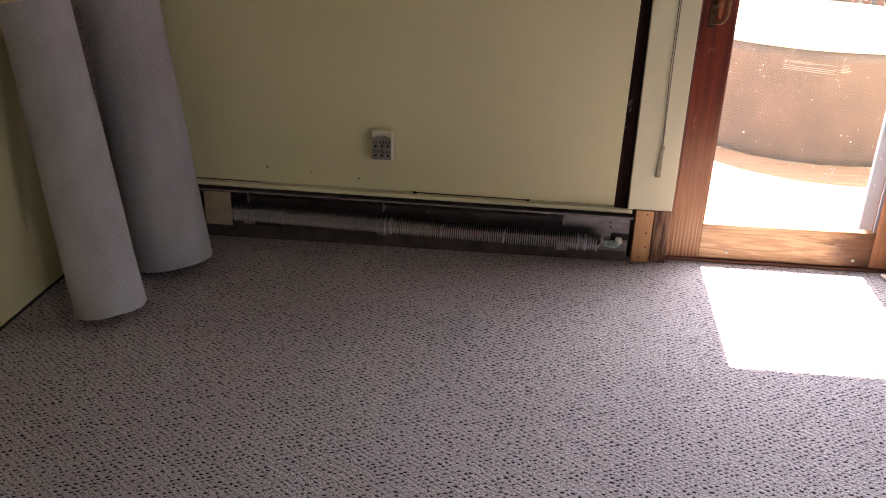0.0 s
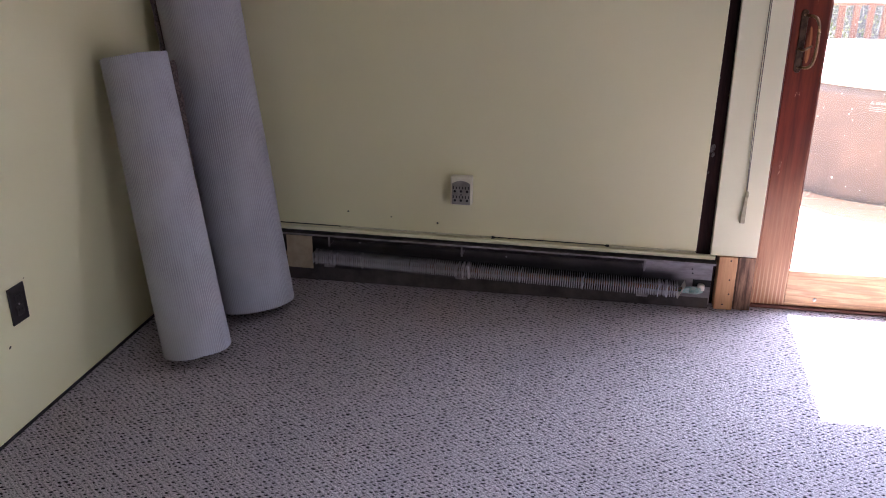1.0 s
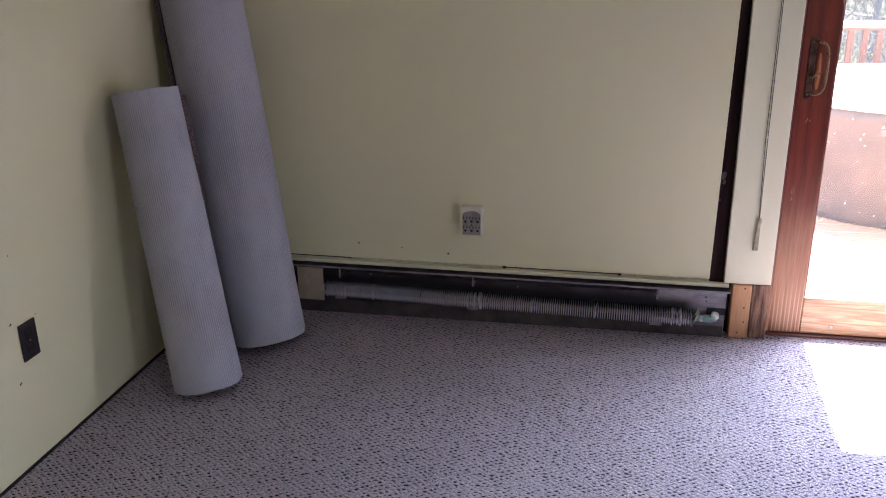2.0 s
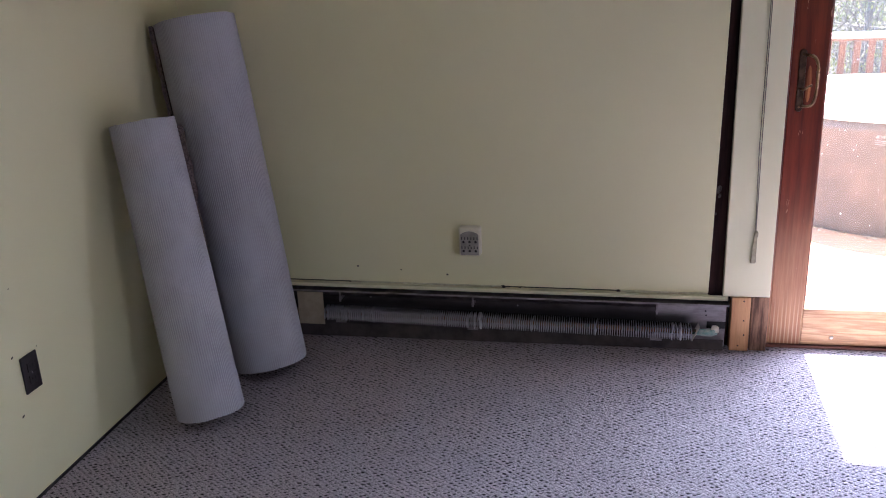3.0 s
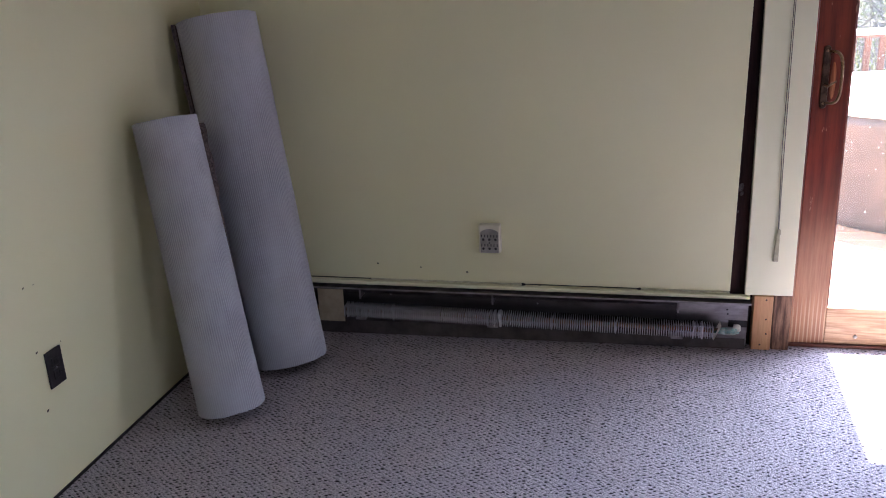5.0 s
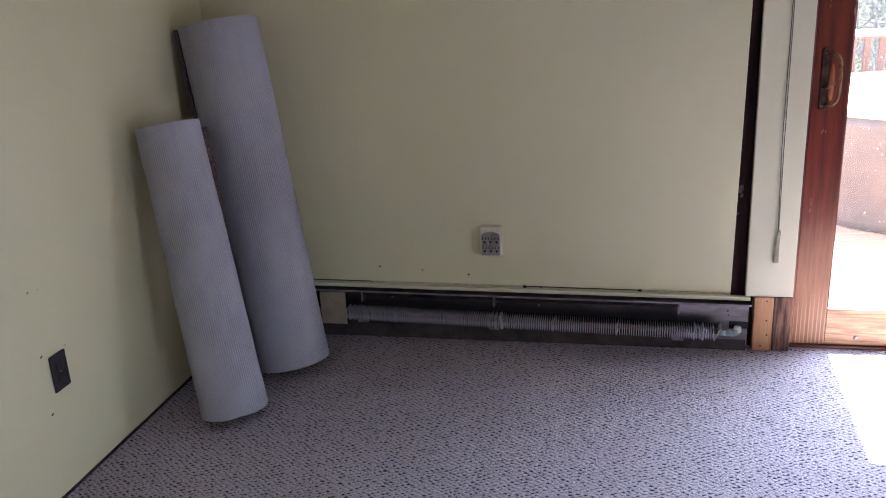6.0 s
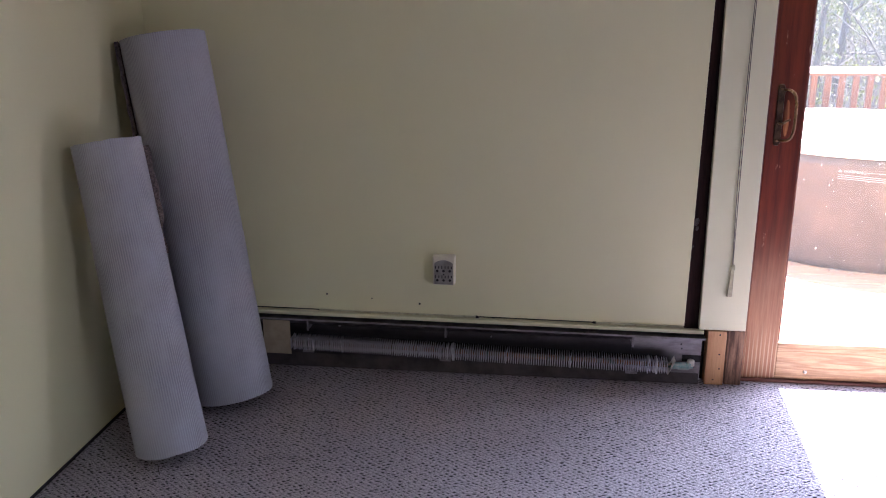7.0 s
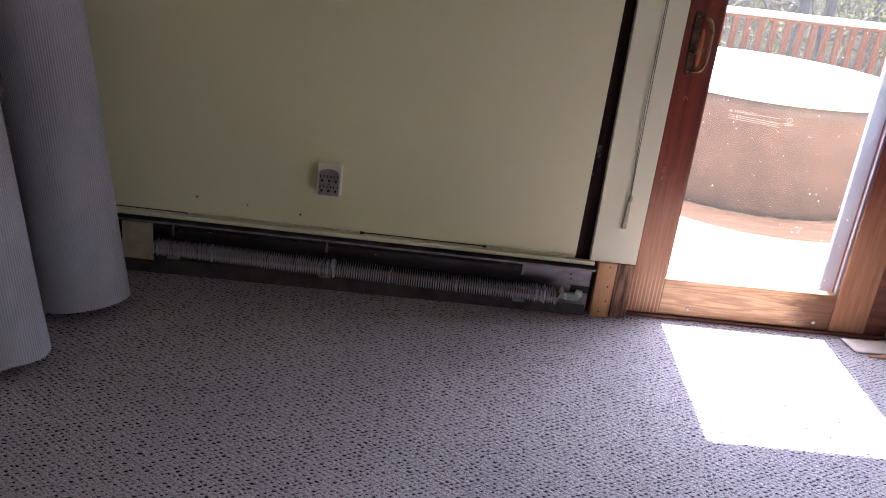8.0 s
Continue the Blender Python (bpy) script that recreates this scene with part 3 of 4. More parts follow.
# ---- baseboard heater without its cover ----
heater = root("baseboard_heater", "old baseboard heater with its front cover missing and bare fins", "heater", pose(0, 0, 0.013, 0, 0.5, 0))
HX0, HX1 = 0.03, 2.133
part("back_plate", boxed((HX0, -0.004, -0.02), (HX1, -0.0005, 0.212), 0.001), PLATE_STEEL, heater, "grey back plate with a near-black band")
bm = boxed((HX0, -0.030, -0.02), (HX1 - 0.006, -0.0045, 0.040))
for v in bm.verts:
    if v.co.z > 0.03 and v.co.y < -0.02:
        v.co.y, v.co.z = -0.014, 0.046
part("base_skirt", bm, SKIRT, heater, "brown-grey sloped steel skirt")
# hood colour is dark to paint the shade under the cap's overhang
part("hood", boxed((HX0, -0.0485, 0.2050), (HX1 + 0.004, -0.0005, 0.2072), 0.0008), STEEL_DARK, heater, "steel hood, dark as the shade under the cap")
part("hood_lip", boxed((HX0, -0.052, 0.2005), (HX1 + 0.004, -0.0490, 0.2078), 0.0008), STEEL, heater, "pale bent steel lip")
bm = boxed((HX0, -0.024, 0.2135), (HX1, -0.0008, 0.2280), 0.002)
part("top_cap", bm, TRIM_PAINT, heater, "cream-painted top strip")
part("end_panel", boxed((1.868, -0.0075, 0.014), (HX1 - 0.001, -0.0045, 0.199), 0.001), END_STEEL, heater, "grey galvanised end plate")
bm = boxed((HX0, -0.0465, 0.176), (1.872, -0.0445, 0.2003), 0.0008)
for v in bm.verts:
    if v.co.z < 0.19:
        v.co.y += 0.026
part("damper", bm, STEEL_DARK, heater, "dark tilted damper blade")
FT = -0.0135


def fin_z(x):
    """Height of the fin line, which sags to one end."""
    return 0.1050 + FT * (x - 0.512)


FY = -0.036
FZ = fin_z(2.03)
bm = bmesh.new()
tube(bm, [(0.25, FY, fin_z(0.25)), (2.062, FY, FZ)], 0.010, 12)
part("copper_tube", bm, COPPER, heater, "", True)
bm = boxed((-0.0008, -0.026, -0.024), (0.0008, 0.026, 0.024))
bmesh.ops.translate(bm, verts=[v for v in bm.verts if v.co.y < 0 and v.co.z > 0], vec=(0.0012, 0.002, -0.002))
box(bm, (-0.0016, -0.0275, -0.024), (0.0016, -0.0262, 0.022))
fin_mesh = mesh_of("fin", bm, FIN)
bm = boxed((-0.0011, -0.028, -0.025), (0.0009, 0.026, 0.025), 0.0004, 1)
box(bm, (-0.0022, -0.0295, -0.025), (0.0018, -0.0282, 0.024))
fin_bent = mesh_of("fin_bent", bm, FIN)
fr = random.Random(5)
x = 0.512
while x < 2.004:
    bent = fr.random() < 0.08 or 1.94 < x < 1.99 and fr.random() < 0.4
    piece("fin", fin_bent if bent else fin_mesh, heater,
          pose(x, FY, fin_z(x) + fr.uniform(-0.001, 0.001), fr.uniform(-1, 1), fr.uniform(-0.8, 0.8) * (7 if bent else 1), fr.uniform(-1.2, 1.2) * (8 if bent else 1)))
    x += 0.0090 * fr.uniform(0.96, 1.05)
bm = bmesh.new()
bmesh.ops.create_grid(bm, x_segments=1, y_segments=6, size=0.5, matrix=Matrix.LocRotScale((2.010, FY, FZ), Euler((0, radians(90), 0)), (0.058, 0.052, 1)))
for v in bm.verts:
    v.co.x += 0.020 * ((v.co.z - FZ) / 0.028) ** 2 * (1 if v.co.z > FZ else -0.2)
bmesh.ops.solidify(bm, geom=bm.faces[:], thickness=0.0016)
part("end_fin", bm, WHITEPLASTIC, heater, "bent pale end fin", True)
bm = bmesh.new()
tube(bm, [(2.022, FY, FZ), (2.05, FY, FZ)], [0.012, 0.014], 14)
tube(bm, [(2.048, FY, FZ), (2.078, FY, FZ), (2.088, FY - 0.002, FZ + 0.004), (2.092, FY - 0.002, FZ + 0.022)], [0.0145, 0.0150, 0.0150, 0.011], 14)
part("valve", bm, VERDIGRIS, heater, "green corroded brass elbow", True)
bm = bmesh.new()
tube(bm, [(2.090, FY, FZ + 0.006), (2.092, FY, FZ + 0.026)], [0.016, 0.013], 14)
part("valve_cap", bm, WHITEPLASTIC, heater, "pale grey valve cap", True)
for bx in (0.582, 1.142, 1.868):
    bm = boxed((bx - 0.004, -0.0515, 0.158), (bx + 0.004, -0.0495, 0.2004), 0.001)
    box(bm, (bx - 0.006, -0.049, 0.168), (bx + 0.006, -0.0045, 0.171))
    part("damper_arm", bm, STEEL, heater, "bright steel damper arm")
    bm = boxed((bx - 0.022, -0.062, fin_z(bx) - 0.034), (bx + 0.022, -0.0045, fin_z(bx) - 0.031), 0.001)
    box(bm, (bx - 0.022, -0.0635, fin_z(bx) - 0.034), (bx + 0.022, -0.0615, fin_z(bx) - 0.022), 0.0006)
    part("cradle", bm, STEEL, heater, "steel cradle under the fins")
for bx, bz in ((0.703, 0.172), (1.32, 0.155), (1.99, 0.05), (2.02, 0.05), (2.055, 0.163), (2.058, 0.145)):
    bm = bmesh.new()
    bmesh.ops.create_uvsphere(bm, u_segments=10, v_segments=6, radius=0.006 if bx < 1 else 0.0035, matrix=pose(bx, -0.0075, bz))
    part("rivet", bm, STEEL if bx < 1.5 else SLOT, heater, "", True)
for bx, w in ((0.722, 0.003), (1.150, 0.003), (1.172, 0.009), (1.930, 0.004), (1.962, 0.005)):
    bm = boxed((bx - w / 2, FY - 0.030, fin_z(bx) - 0.028), (bx + w / 2, FY + 0.02, fin_z(bx) + 0.029), 0.0015)
    bmesh.ops.rotate(bm, verts=bm.verts, cent=(bx, FY, fin_z(bx)), matrix=Matrix.Rotation(radians(fr.uniform(-9, 9)), 3, "Y"))
    part("clip", bm, CLIP, heater, "bright bent metal clip")
part("cutout", boxed((2.062, -0.0092, 0.092), (HX1 - 0.0015, -0.0078, 0.120)), SLOT, heater, "dark pipe cut-out")
for lo, hi in (((0.62, -0.006, 0.2283), (1.258, -0.0005, 0.2362)), ((1.728, -0.007, 0.2283), (2.060, -0.0005, 0.2360))):
    bm = boxed(lo, hi, 0.002)
    for v in bm.verts:
        v.co.z += 0.014 - 0.0087 * v.co.x
    part("caulk", bm, CAULK, wall_north, "old yellowed caulk")
bm = boxed((0.395, -0.0, 0.0), (0.508, 0.0015, 0.145), 0.0004)
bmesh.ops.translate(bm, verts=bm.verts, vec=(0, -0.052, 0.053))
for v in bm.verts:
    v.co.y += 0.006 * math.sin((v.co.x - 0.39) * 26)
part("cardboard_flap", bm, CARD, heater, "tan cardboard flap on the heater")


# ---- small things on the walls ----
def six_way_tap(m):
    ob = root("wall_tap", "ivory six-outlet wall tap with grey face on cream wall", "wall outlet", m)
    part("body", boxed((-0.0435, -0.040, -0.0585), (0.0435, -0.0005, 0.0585), 0.006, 3), TAPIVORY, ob)
    # face plate with an arched top
    bm = bmesh.new()
    line = [(-0.036, -0.054), (0.036, -0.054)] + [(0.036 - 0.006 * i, 0.030 + 0.014 * math.sin(math.pi * i / 12) ** 0.7) for i in range(13)]
    low = [bm.verts.new((x, -0.0405, z)) for x, z in line]
    top = [bm.verts.new((x, -0.0425, z)) for x, z in line]
    bm.faces.new(top)
    for i in range(len(line)):
        k = (i + 1) % len(line)
        bm.faces.new((low[i], low[k], top[k], top[i]))
    bmesh.ops.recalc_face_normals(bm, faces=bm.faces)
    face = part("face", bm, GREYPLASTIC, ob, "grey face plate")
    for rz in (-0.030, 0.008):
        for rx in (-0.0245, 0.0, 0.0245):
            for dx, dz, w, h in ((-0.0062, 0.007, 0.0036, 0.0112), (0.0062, 0.007, 0.0036, 0.0100)):
                part("slot", boxed((rx + dx - w / 2, -0.0432, rz + dz - h / 2), (rx + dx + w / 2, -0.0427, rz + dz + h / 2)), SLOT, face)
            bm = bmesh.new()
            bmesh.ops.create_cone(bm, cap_ends=True, segments=12, radius1=0.0052, radius2=0.0052, depth=0.0006, matrix=pose(rx, -0.0430, rz - 0.0075, 90))
            part("ground_hole", bm, SLOT, face)
    bm = bmesh.new()
    bmesh.ops.create_cone(bm, cap_ends=True, segments=10, radius1=0.003, radius2=0.003, depth=0.0006, matrix=pose(0, -0.0430, -0.0135, 90))
    part("screw", bm, SLOT, face)
    return ob


six_way_tap(pose(1.137, 0, 0.4355))

plate = root("black_outlet", "black duplex outlet plate on the cream wall", "wall outlet", pose(0, -1.199, 0.385, 0, 0, 90))
part("cover_plate", boxed((-0.036, -0.007, -0.058), (0.036, -0.0005, 0.058), 0.003, 3), BLACKPLASTIC, plate)
for dz in (-0.020, 0.020):
    rc = part("receptacle", boxed((-0.0165, -0.0095, dz - 0.0145), (0.0165, -0.0072, dz + 0.0145), 0.002), BLACKPLASTIC, plate)
    for dx, h in ((-0.006, 0.009), (0.006, 0.0075)):
        part("slot", boxed((dx - 0.0012, -0.0102, dz - h / 2 + 0.003), (dx + 0.0012, -0.0097, dz + h / 2 + 0.003)), SLOT, rc)
bm = bmesh.new()
bmesh.ops.create_uvsphere(bm, u_segments=10, v_segments=6, radius=0.003, matrix=pose(0, -0.0075, 0))
part("screw", bm, STEEL, plate, "", True)

for nx, nz, r in ((0.656, 0.309, 0.0040), (0.84, 0.297, 0.0030), (1.034, 0.281, 0.0042)):
    bm = bmesh.new()
    bmesh.ops.create_cone(bm, cap_ends=True, segments=10, radius1=r, radius2=r * 0.6, depth=0.003, matrix=pose(nx, -0.0015, nz, 90))
    thing("nail", bm, SLOT, "small dark nail head in the cream wall", "nail", group="nails in the wall", smooth=True)
for ny, nz, r in ((-1.256, 0.658, 0.0035), (-1.214, 0.653, 0.0022), (-1.257, 0.458, 0.0042), (-1.15, 0.447, 0.0022), (-1.262, 0.272, 0.0048)):
    bm = bmesh.new()
    bmesh.ops.create_uvsphere(bm, u_segments=8, v_segments=5, radius=r, matrix=Matrix.LocRotScale((0, ny, nz), Euler((0.4, 0, 0)), (0.2, 1.3, 0.7)))
    thing("wall_chip", bm, SPACKLE, "small brown chip in the wall paint", "paint chip", group="chips in the wall", smooth=True)

# blind cord with its pull
cord = root("blind_cord", "thin grey blind cord with a tan pull, hanging before the trim", "blind cord", pose(2.209, -0.022, 0))
for dx in (0.0, 0.006):
    bm = bmesh.new()
    tube(bm, [(0.007 + dx * 0.3, 0, 0.484), (-0.002 + dx * 1.2, 0.001, 0.8), (-0.001 + dx * 0.8, 0.0, 1.3), (0.006 + dx * 0.6, 0.001, 2.06)], 0.0014, 6)
    part("strand", bm, CORD, cord, "", True)
bm = bmesh.new()
box(bm, (-0.007, -0.005, 0.364), (0.009, 0.005, 0.482), 0.0035, 2)
for v in bm.verts:
    v.co.x = v.co.x * (0.75 + 0.5 * (0.482 - v.co.z) / 0.118) - 0.004 * (0.482 - v.co.z) / 0.118 + 0.008
part("pull", bm, TASSEL, cord, "flat tan pull")
bm = bmesh.new()
tube(bm, [(0.010, 0, 0.470), (0.010, 0, 0.484), (0.009, 0, 0.492)], [0.0075, 0.008, 0.004], 10)
part("pull_cap", bm, TASSEL, cord, "", True)


# ---- rolled carpets ----
def carpet_roll(foot, head, r, label, way, loose, lift_top, lift_low, bend, twist, start=0.004, taper=0.0):
    """A rolled carpet with its backing outside: foot and head are the ends of its axis; loose: length of the free edge from the top."""
    foot, head = Vector(foot), Vector(head)
    axis = head - foot
    length = axis.length
    rot = axis.to_track_quat("Z", "X")
    side = rot.inverted() @ Vector((math.cos(radians(way)), math.sin(radians(way)), 0))
    turn = math.atan2(side.y, side.x)
    ob = root("carpet_roll", label, "carpet roll", Matrix.LocRotScale(foot, rot, None), group="rolled carpets")
    thick, turns, per = 0.013, 5.0, 40
    n = int(turns * per)
    line = []
    for i in range(n + 1):
        a = turn - 2 * math.pi * turns * (1 - i / n)
        rr = r - thick / 2 - (thick + 0.0035) * turns * (1 - i / n)
        rr += 0.002 * math.sin(3 * a + 1.0) + 0.0015 * math.sin(5 * a)
        line.append((a, rr))
    steps = 14
    bm = bmesh.new()
    uv = bm.loops.layers.uv.new("UVMap")
    def ring(off):
        rows = []
        for j in range(steps + 1):
            z = length * j / steps
            row = []
            for i, (a, rr) in enumerate(line):
                q = (rr + off) * (1 - taper * j / steps) + 0.0022 * noise.noise((math.cos(a) * 2, math.sin(a) * 2, z * 3.0 + r * 40))
                zz = z + (0.0035 * noise.noise((a * 2.6, r * 31, 2.0)) + 0.0015 * noise.noise((a * 11, r * 17, 5.0)) if j in (0, steps) else 0.0)
                row.append(bm.verts.new((q * math.cos(a), q * math.sin(a), zz)))
            rows.append(row)
        return rows
    outer, inner = ring(thick / 2), ring(-thick / 2)
    arc = [0.0]
    for (a0, r0), (a1, r1) in zip(line, line[1:]):
        arc.append(arc[-1] + (a1 - a0) * (r0 + r1) / 2)
    for j in range(steps):
        for i in range(n):
            for rows, flip in ((outer, False), (inner, True)):
                vs = [rows[j][i], rows[j][i + 1], rows[j + 1][i + 1], rows[j + 1][i]]
                us = [(arc[i], 0), (arc[i + 1], 0), (arc[i + 1], 1), (arc[i], 1)]
                f = bm.faces.new(vs[::-1] if flip else vs)
                f.material_index = 1 if flip else 0
                f.smooth = True
                for lp, c in zip(f.loops, us[::-1] if flip else us):
                    lp[uv].uv = c
    for j in (0, steps):
        rims = [[bm.verts.new(v.co) for v in row[j]] for row in (outer, inner)]
        for i in range(n):
            f = bm.faces.new((rims[0][i], rims[1][i], rims[1][i + 1], rims[0][i + 1]))
            f.material_index = 1
    for i in (0, n):
        for j in range(steps):
            f = bm.faces.new((outer[j][i], outer[j + 1][i], inner[j + 1][i], inner[j][i]))
            f.material_index = 1
    bmesh.ops.recalc_face_normals(bm, faces=bm.faces)
    me = bpy.data.meshes.new("roll_body")
    bm.to_mesh(me)
    bm.free()
    me.materials.append(BACKING)
    me.materials.append(PILE)
    body = new("roll_body", me)
    body.parent = ob
    tagged(body, "pale grey ribbed backing")
    # the free edge stands off from the roll: lift_top near the top, lift_low below
    bm = bmesh.new()
    rows = []
    k = 28
    for j in range(k + 1):
        f = j / k
        z = length - start - loose * f
        q = min(1.0, max(0.0, (f - bend) / 0.25))
        q = q * q * (3 - 2 * q)
        lift = lift_top + (lift_low - lift_top) * q + 0.0025 * math.sin(f * loose * 60)
        at = turn + radians(twist) * q
        cs = []
        for dr, da in ((-0.004, -0.06), (lift, -0.02), (lift + 0.001, 0.04), (-0.004, 0.02)):
            q = r * (1 - taper * z / length) + dr
            cs.append(bm.verts.new((q * math.cos(at + da), q * math.sin(at + da), z + fr.uniform(-0.002, 0.002))))
        rows.append(cs)
    for a, b in zip(rows, rows[1:]):
        for i in range(4):
            bm.faces.new((a[i], a[(i + 1) % 4], b[(i + 1) % 4], b[i]))
    bm.faces.new(rows[0])
    bm.faces.new(rows[-1][::-1])
    part("loose_edge", bm, PILE, ob, "fuzzy brown pile at the loose edge")
    return ob


short_roll = carpet_roll((0.309, -0.744, 0.022), (0.130, -0.602, 1.02), 0.1225, "short carpet roll, pale grey ribbed backing outward, leaning on the wall", 38, 0.36, 0.016, 0.003, 0.55, 0, 0.03, 0.09)
# its edge flares out of sight below to block light between the rolls
carpet_roll((0.370, -0.345, 0.026), (0.162, -0.195, 1.326), 0.160, "tall carpet roll, pale grey ribbed backing outward, leaning into the corner", 212, 1.30, 0.004, 0.112, 0.24, 27)
bm = bmesh.new()
tube(bm, [(0.310, -0.850, 0.012), (0.318, -0.866, 0.009), (0.322, -0.872, 0.003), (0.330, -0.884, 0.0015)], 0.0011, 6)
part("loose_thread", bm, PILE, short_roll, "brown thread hanging from the roll", True, short_roll.matrix_basis.inverted())

# loose card by the door
bm = bmesh.new()
bmesh.ops.create_grid(bm, x_segments=10, y_segments=4, size=0.5)
for v in bm.verts:
    u, w = v.co.x + 0.5, v.co.y + 0.5
    v.co = Vector((3.122 + 0.40 * u + 0.022 * (1 - w), -0.108 + 0.080 * w - 0.01 * u, 0.006 + 0.030 * u * u + 0.012 * w))
bmesh.ops.solidify(bm, geom=bm.faces[:], thickness=0.003)
scrap = thing("card_scrap", bm, PAPER, "pale pink card scrap lying on the carpet by the door", "cardboard", smooth=True)

bm = bmesh.new()
bmesh.ops.create_grid(bm, x_segments=8, y_segments=2, size=0.5)
for v in bm.verts:
    u, w = v.co.x + 0.5, v.co.y + 0.5
    v.co = Vector((3.185 + 0.33 * u, -0.135 - 0.035 * u + 0.06 * w * (0.3 + u), 0.003 + 0.022 * u * w))
bmesh.ops.solidify(bm, geom=bm.faces[:], thickness=0.002)
part("flap", bm, PAPER_EDGE, scrap, "brown underside of the card", True)


# ---- outside: deck, spa, railing, woods ----
DZ = -0.10
deck = root("deck", "sunlit red-stained wooden deck", "deck", pose(0, 0, 0), "structure")
part("joists", boxed((-3.0, 0.125, DZ - 0.20), (11.0, 4.15, DZ - 0.04)), SILLWOOD, deck)

TX, TY, TR = 3.55, 2.62, 0.90
tub = root("hot_tub", "round brown hot tub with a white cover standing on the deck", "hot tub", pose(TX, TY, DZ + 0.001))
part("cabinet", lathe([(TR - 0.03, 0.0), (TR - 0.02, 0.012), (TR - 0.012, 0.02), (TR, 0.06), (TR, 0.59), (TR + 0.004, 0.60), (TR + 0.004, 0.655), (TR - 0.05, 0.66)], 96), TUBSKIN, tub, "brown moulded cabinet", True)
part("cover", lathe([(TR - 0.02, 0.662), (TR + 0.018, 0.664), (TR + 0.022, 0.675), (TR + 0.020, 0.705), (TR - 0.01, 0.725), (TR * 0.5, 0.735), (0.02, 0.74)], 96), TUBCOVER, tub, "white vinyl cover", True)
# warning print on the cabinet
def print_at(du, z):
    """A place on the cabinet's face: du metres along it from the print's left end."""
    a = radians(-117) + 0.76 * du / TR
    return Matrix.Translation((TR * math.cos(a), TR * math.sin(a), z)) @ pose(0, 0, 0, 90, 0, math.degrees(a) + 90) @ Matrix.Translation((0, 0, 0.0025)) @ Matrix.Scale(0.76, 4)
def label_bar(du, z, w, h):
    part("print_bar", boxed((0, -h / 2, 0), (w, h / 2, 0.0008)), LABELWHITE, tub, "", m=print_at(du, z))
txt = bpy.data.curves.new("warning_text", "FONT")
txt.body, txt.size, txt.extrude = "WARNING:", 0.032, 0.0004
tmp = bpy.data.objects.new("warning_text", txt)
scene.collection.objects.link(tmp)
bpy.context.view_layer.update()
me = bpy.data.meshes.new_from_object(tmp.evaluated_get(bpy.context.evaluated_depsgraph_get()))
bpy.data.objects.remove(tmp)
me.materials.append(LABELWHITE)
w = new("warning_text", me)
w.parent, w.matrix_basis = tub, print_at(0.035, 0.580)
tagged(w, "white printed word WARNING:")
bm = bmesh.new()
vs = [bm.verts.new(p) for p in ((0, 0, 0), (0.026, 0, 0), (0.013, 0.024, 0))]
bm.faces.new(vs)
bmesh.ops.solidify(bm, geom=bm.faces[:], thickness=0.0008)
part("warning_triangle", bm, LABELWHITE, tub, "white warning triangle", m=print_at(0.0, 0.580))
for i, (du, wd) in enumerate(((0.20, 0.17), (0.0, 0.36), (0.0, 0.34), (0.0, 0.37))):
    label_bar(du, 0.586 - 0.0106 * i - (0.010 if i else 0), wd, 0.0032)
bm = bmesh.new()
tube(bm, [(0.018 * math.cos(2 * math.pi * k / 20), 0.018 * math.sin(2 * math.pi * k / 20), 0) for k in range(21)], 0.0022, 5, False)
part("round_mark", bm, LABELWHITE, tub, "white ring mark", m=print_at(0.43, 0.582))
label_bar(0.395, 0.562, 0.075, 0.005)
label_bar(0.40, 0.553, 0.065, 0.005)

# dry bits blown against the foot of the tub
rs = np.random.RandomState(21)
vs, fs = [], []
for _ in range(420):
    a = radians(rs.uniform(-165, -45))
    q = TR - 0.01 + abs(rs.normal(0, 0.03))
    c = Vector((TX + q * math.cos(a), TY + q * math.sin(a), DZ + 0.004 + abs(rs.normal(0, 0.006))))
    e = Euler(tuple(rs.uniform(-0.8, 0.8, 2)) + (rs.uniform(0, 6.28),)).to_matrix()
    sz = rs.uniform(0.004, 0.014)
    k = len(vs)
    for u, w2 in ((-1, 0), (0, -0.3), (1, 0), (0, 0.3)):
        vs.append(c + e @ Vector((u * sz, w2 * sz, 0)))
    fs.append((k, k + 1, k + 2, k + 3))
me = bpy.data.meshes.new("leaf_bits")
me.from_pydata(vs, [], fs)
me.materials.append(CARD)
tagged(new("leaf_bits", me), "dry leaf bits at the foot of the tub", "debris", "", "stuff")

RY, RZ = 4.0, 0.885
railing = root("deck_railing", "red wooden deck railing with a pale cap", "railing", pose(0, 0, 0))
part("cap", boxed((-1.5, RY - 0.08, RZ - 0.04), (10.5, RY + 0.08, RZ), 0.006), CAPWOOD, railing, "pale sunlit cap board")
part("top_rail", boxed((-1.5, RY - 0.02, RZ - 0.064), (10.5, RY + 0.02, RZ - 0.041), 0.003), RAILWOOD, railing)
part("bottom_rail", boxed((-1.5, RY - 0.02, DZ + 0.08), (10.5, RY + 0.02, DZ + 0.12), 0.003), RAILWOOD, railing)
for px in (-1.4, 1.0, 3.35, 5.75, 8.1, 10.4):
    part("post", boxed((px - 0.045, RY - 0.045 + 0.07, DZ - 0.2), (px + 0.045, RY + 0.045 + 0.07, RZ - 0.042), 0.004), RAILWOOD, railing)
bal = mesh_of("baluster", boxed((-0.023, -0.018, DZ + 0.121), (0.023, 0.018, RZ - 0.065), 0.003, 1), RAILWOOD)
x = -1.3
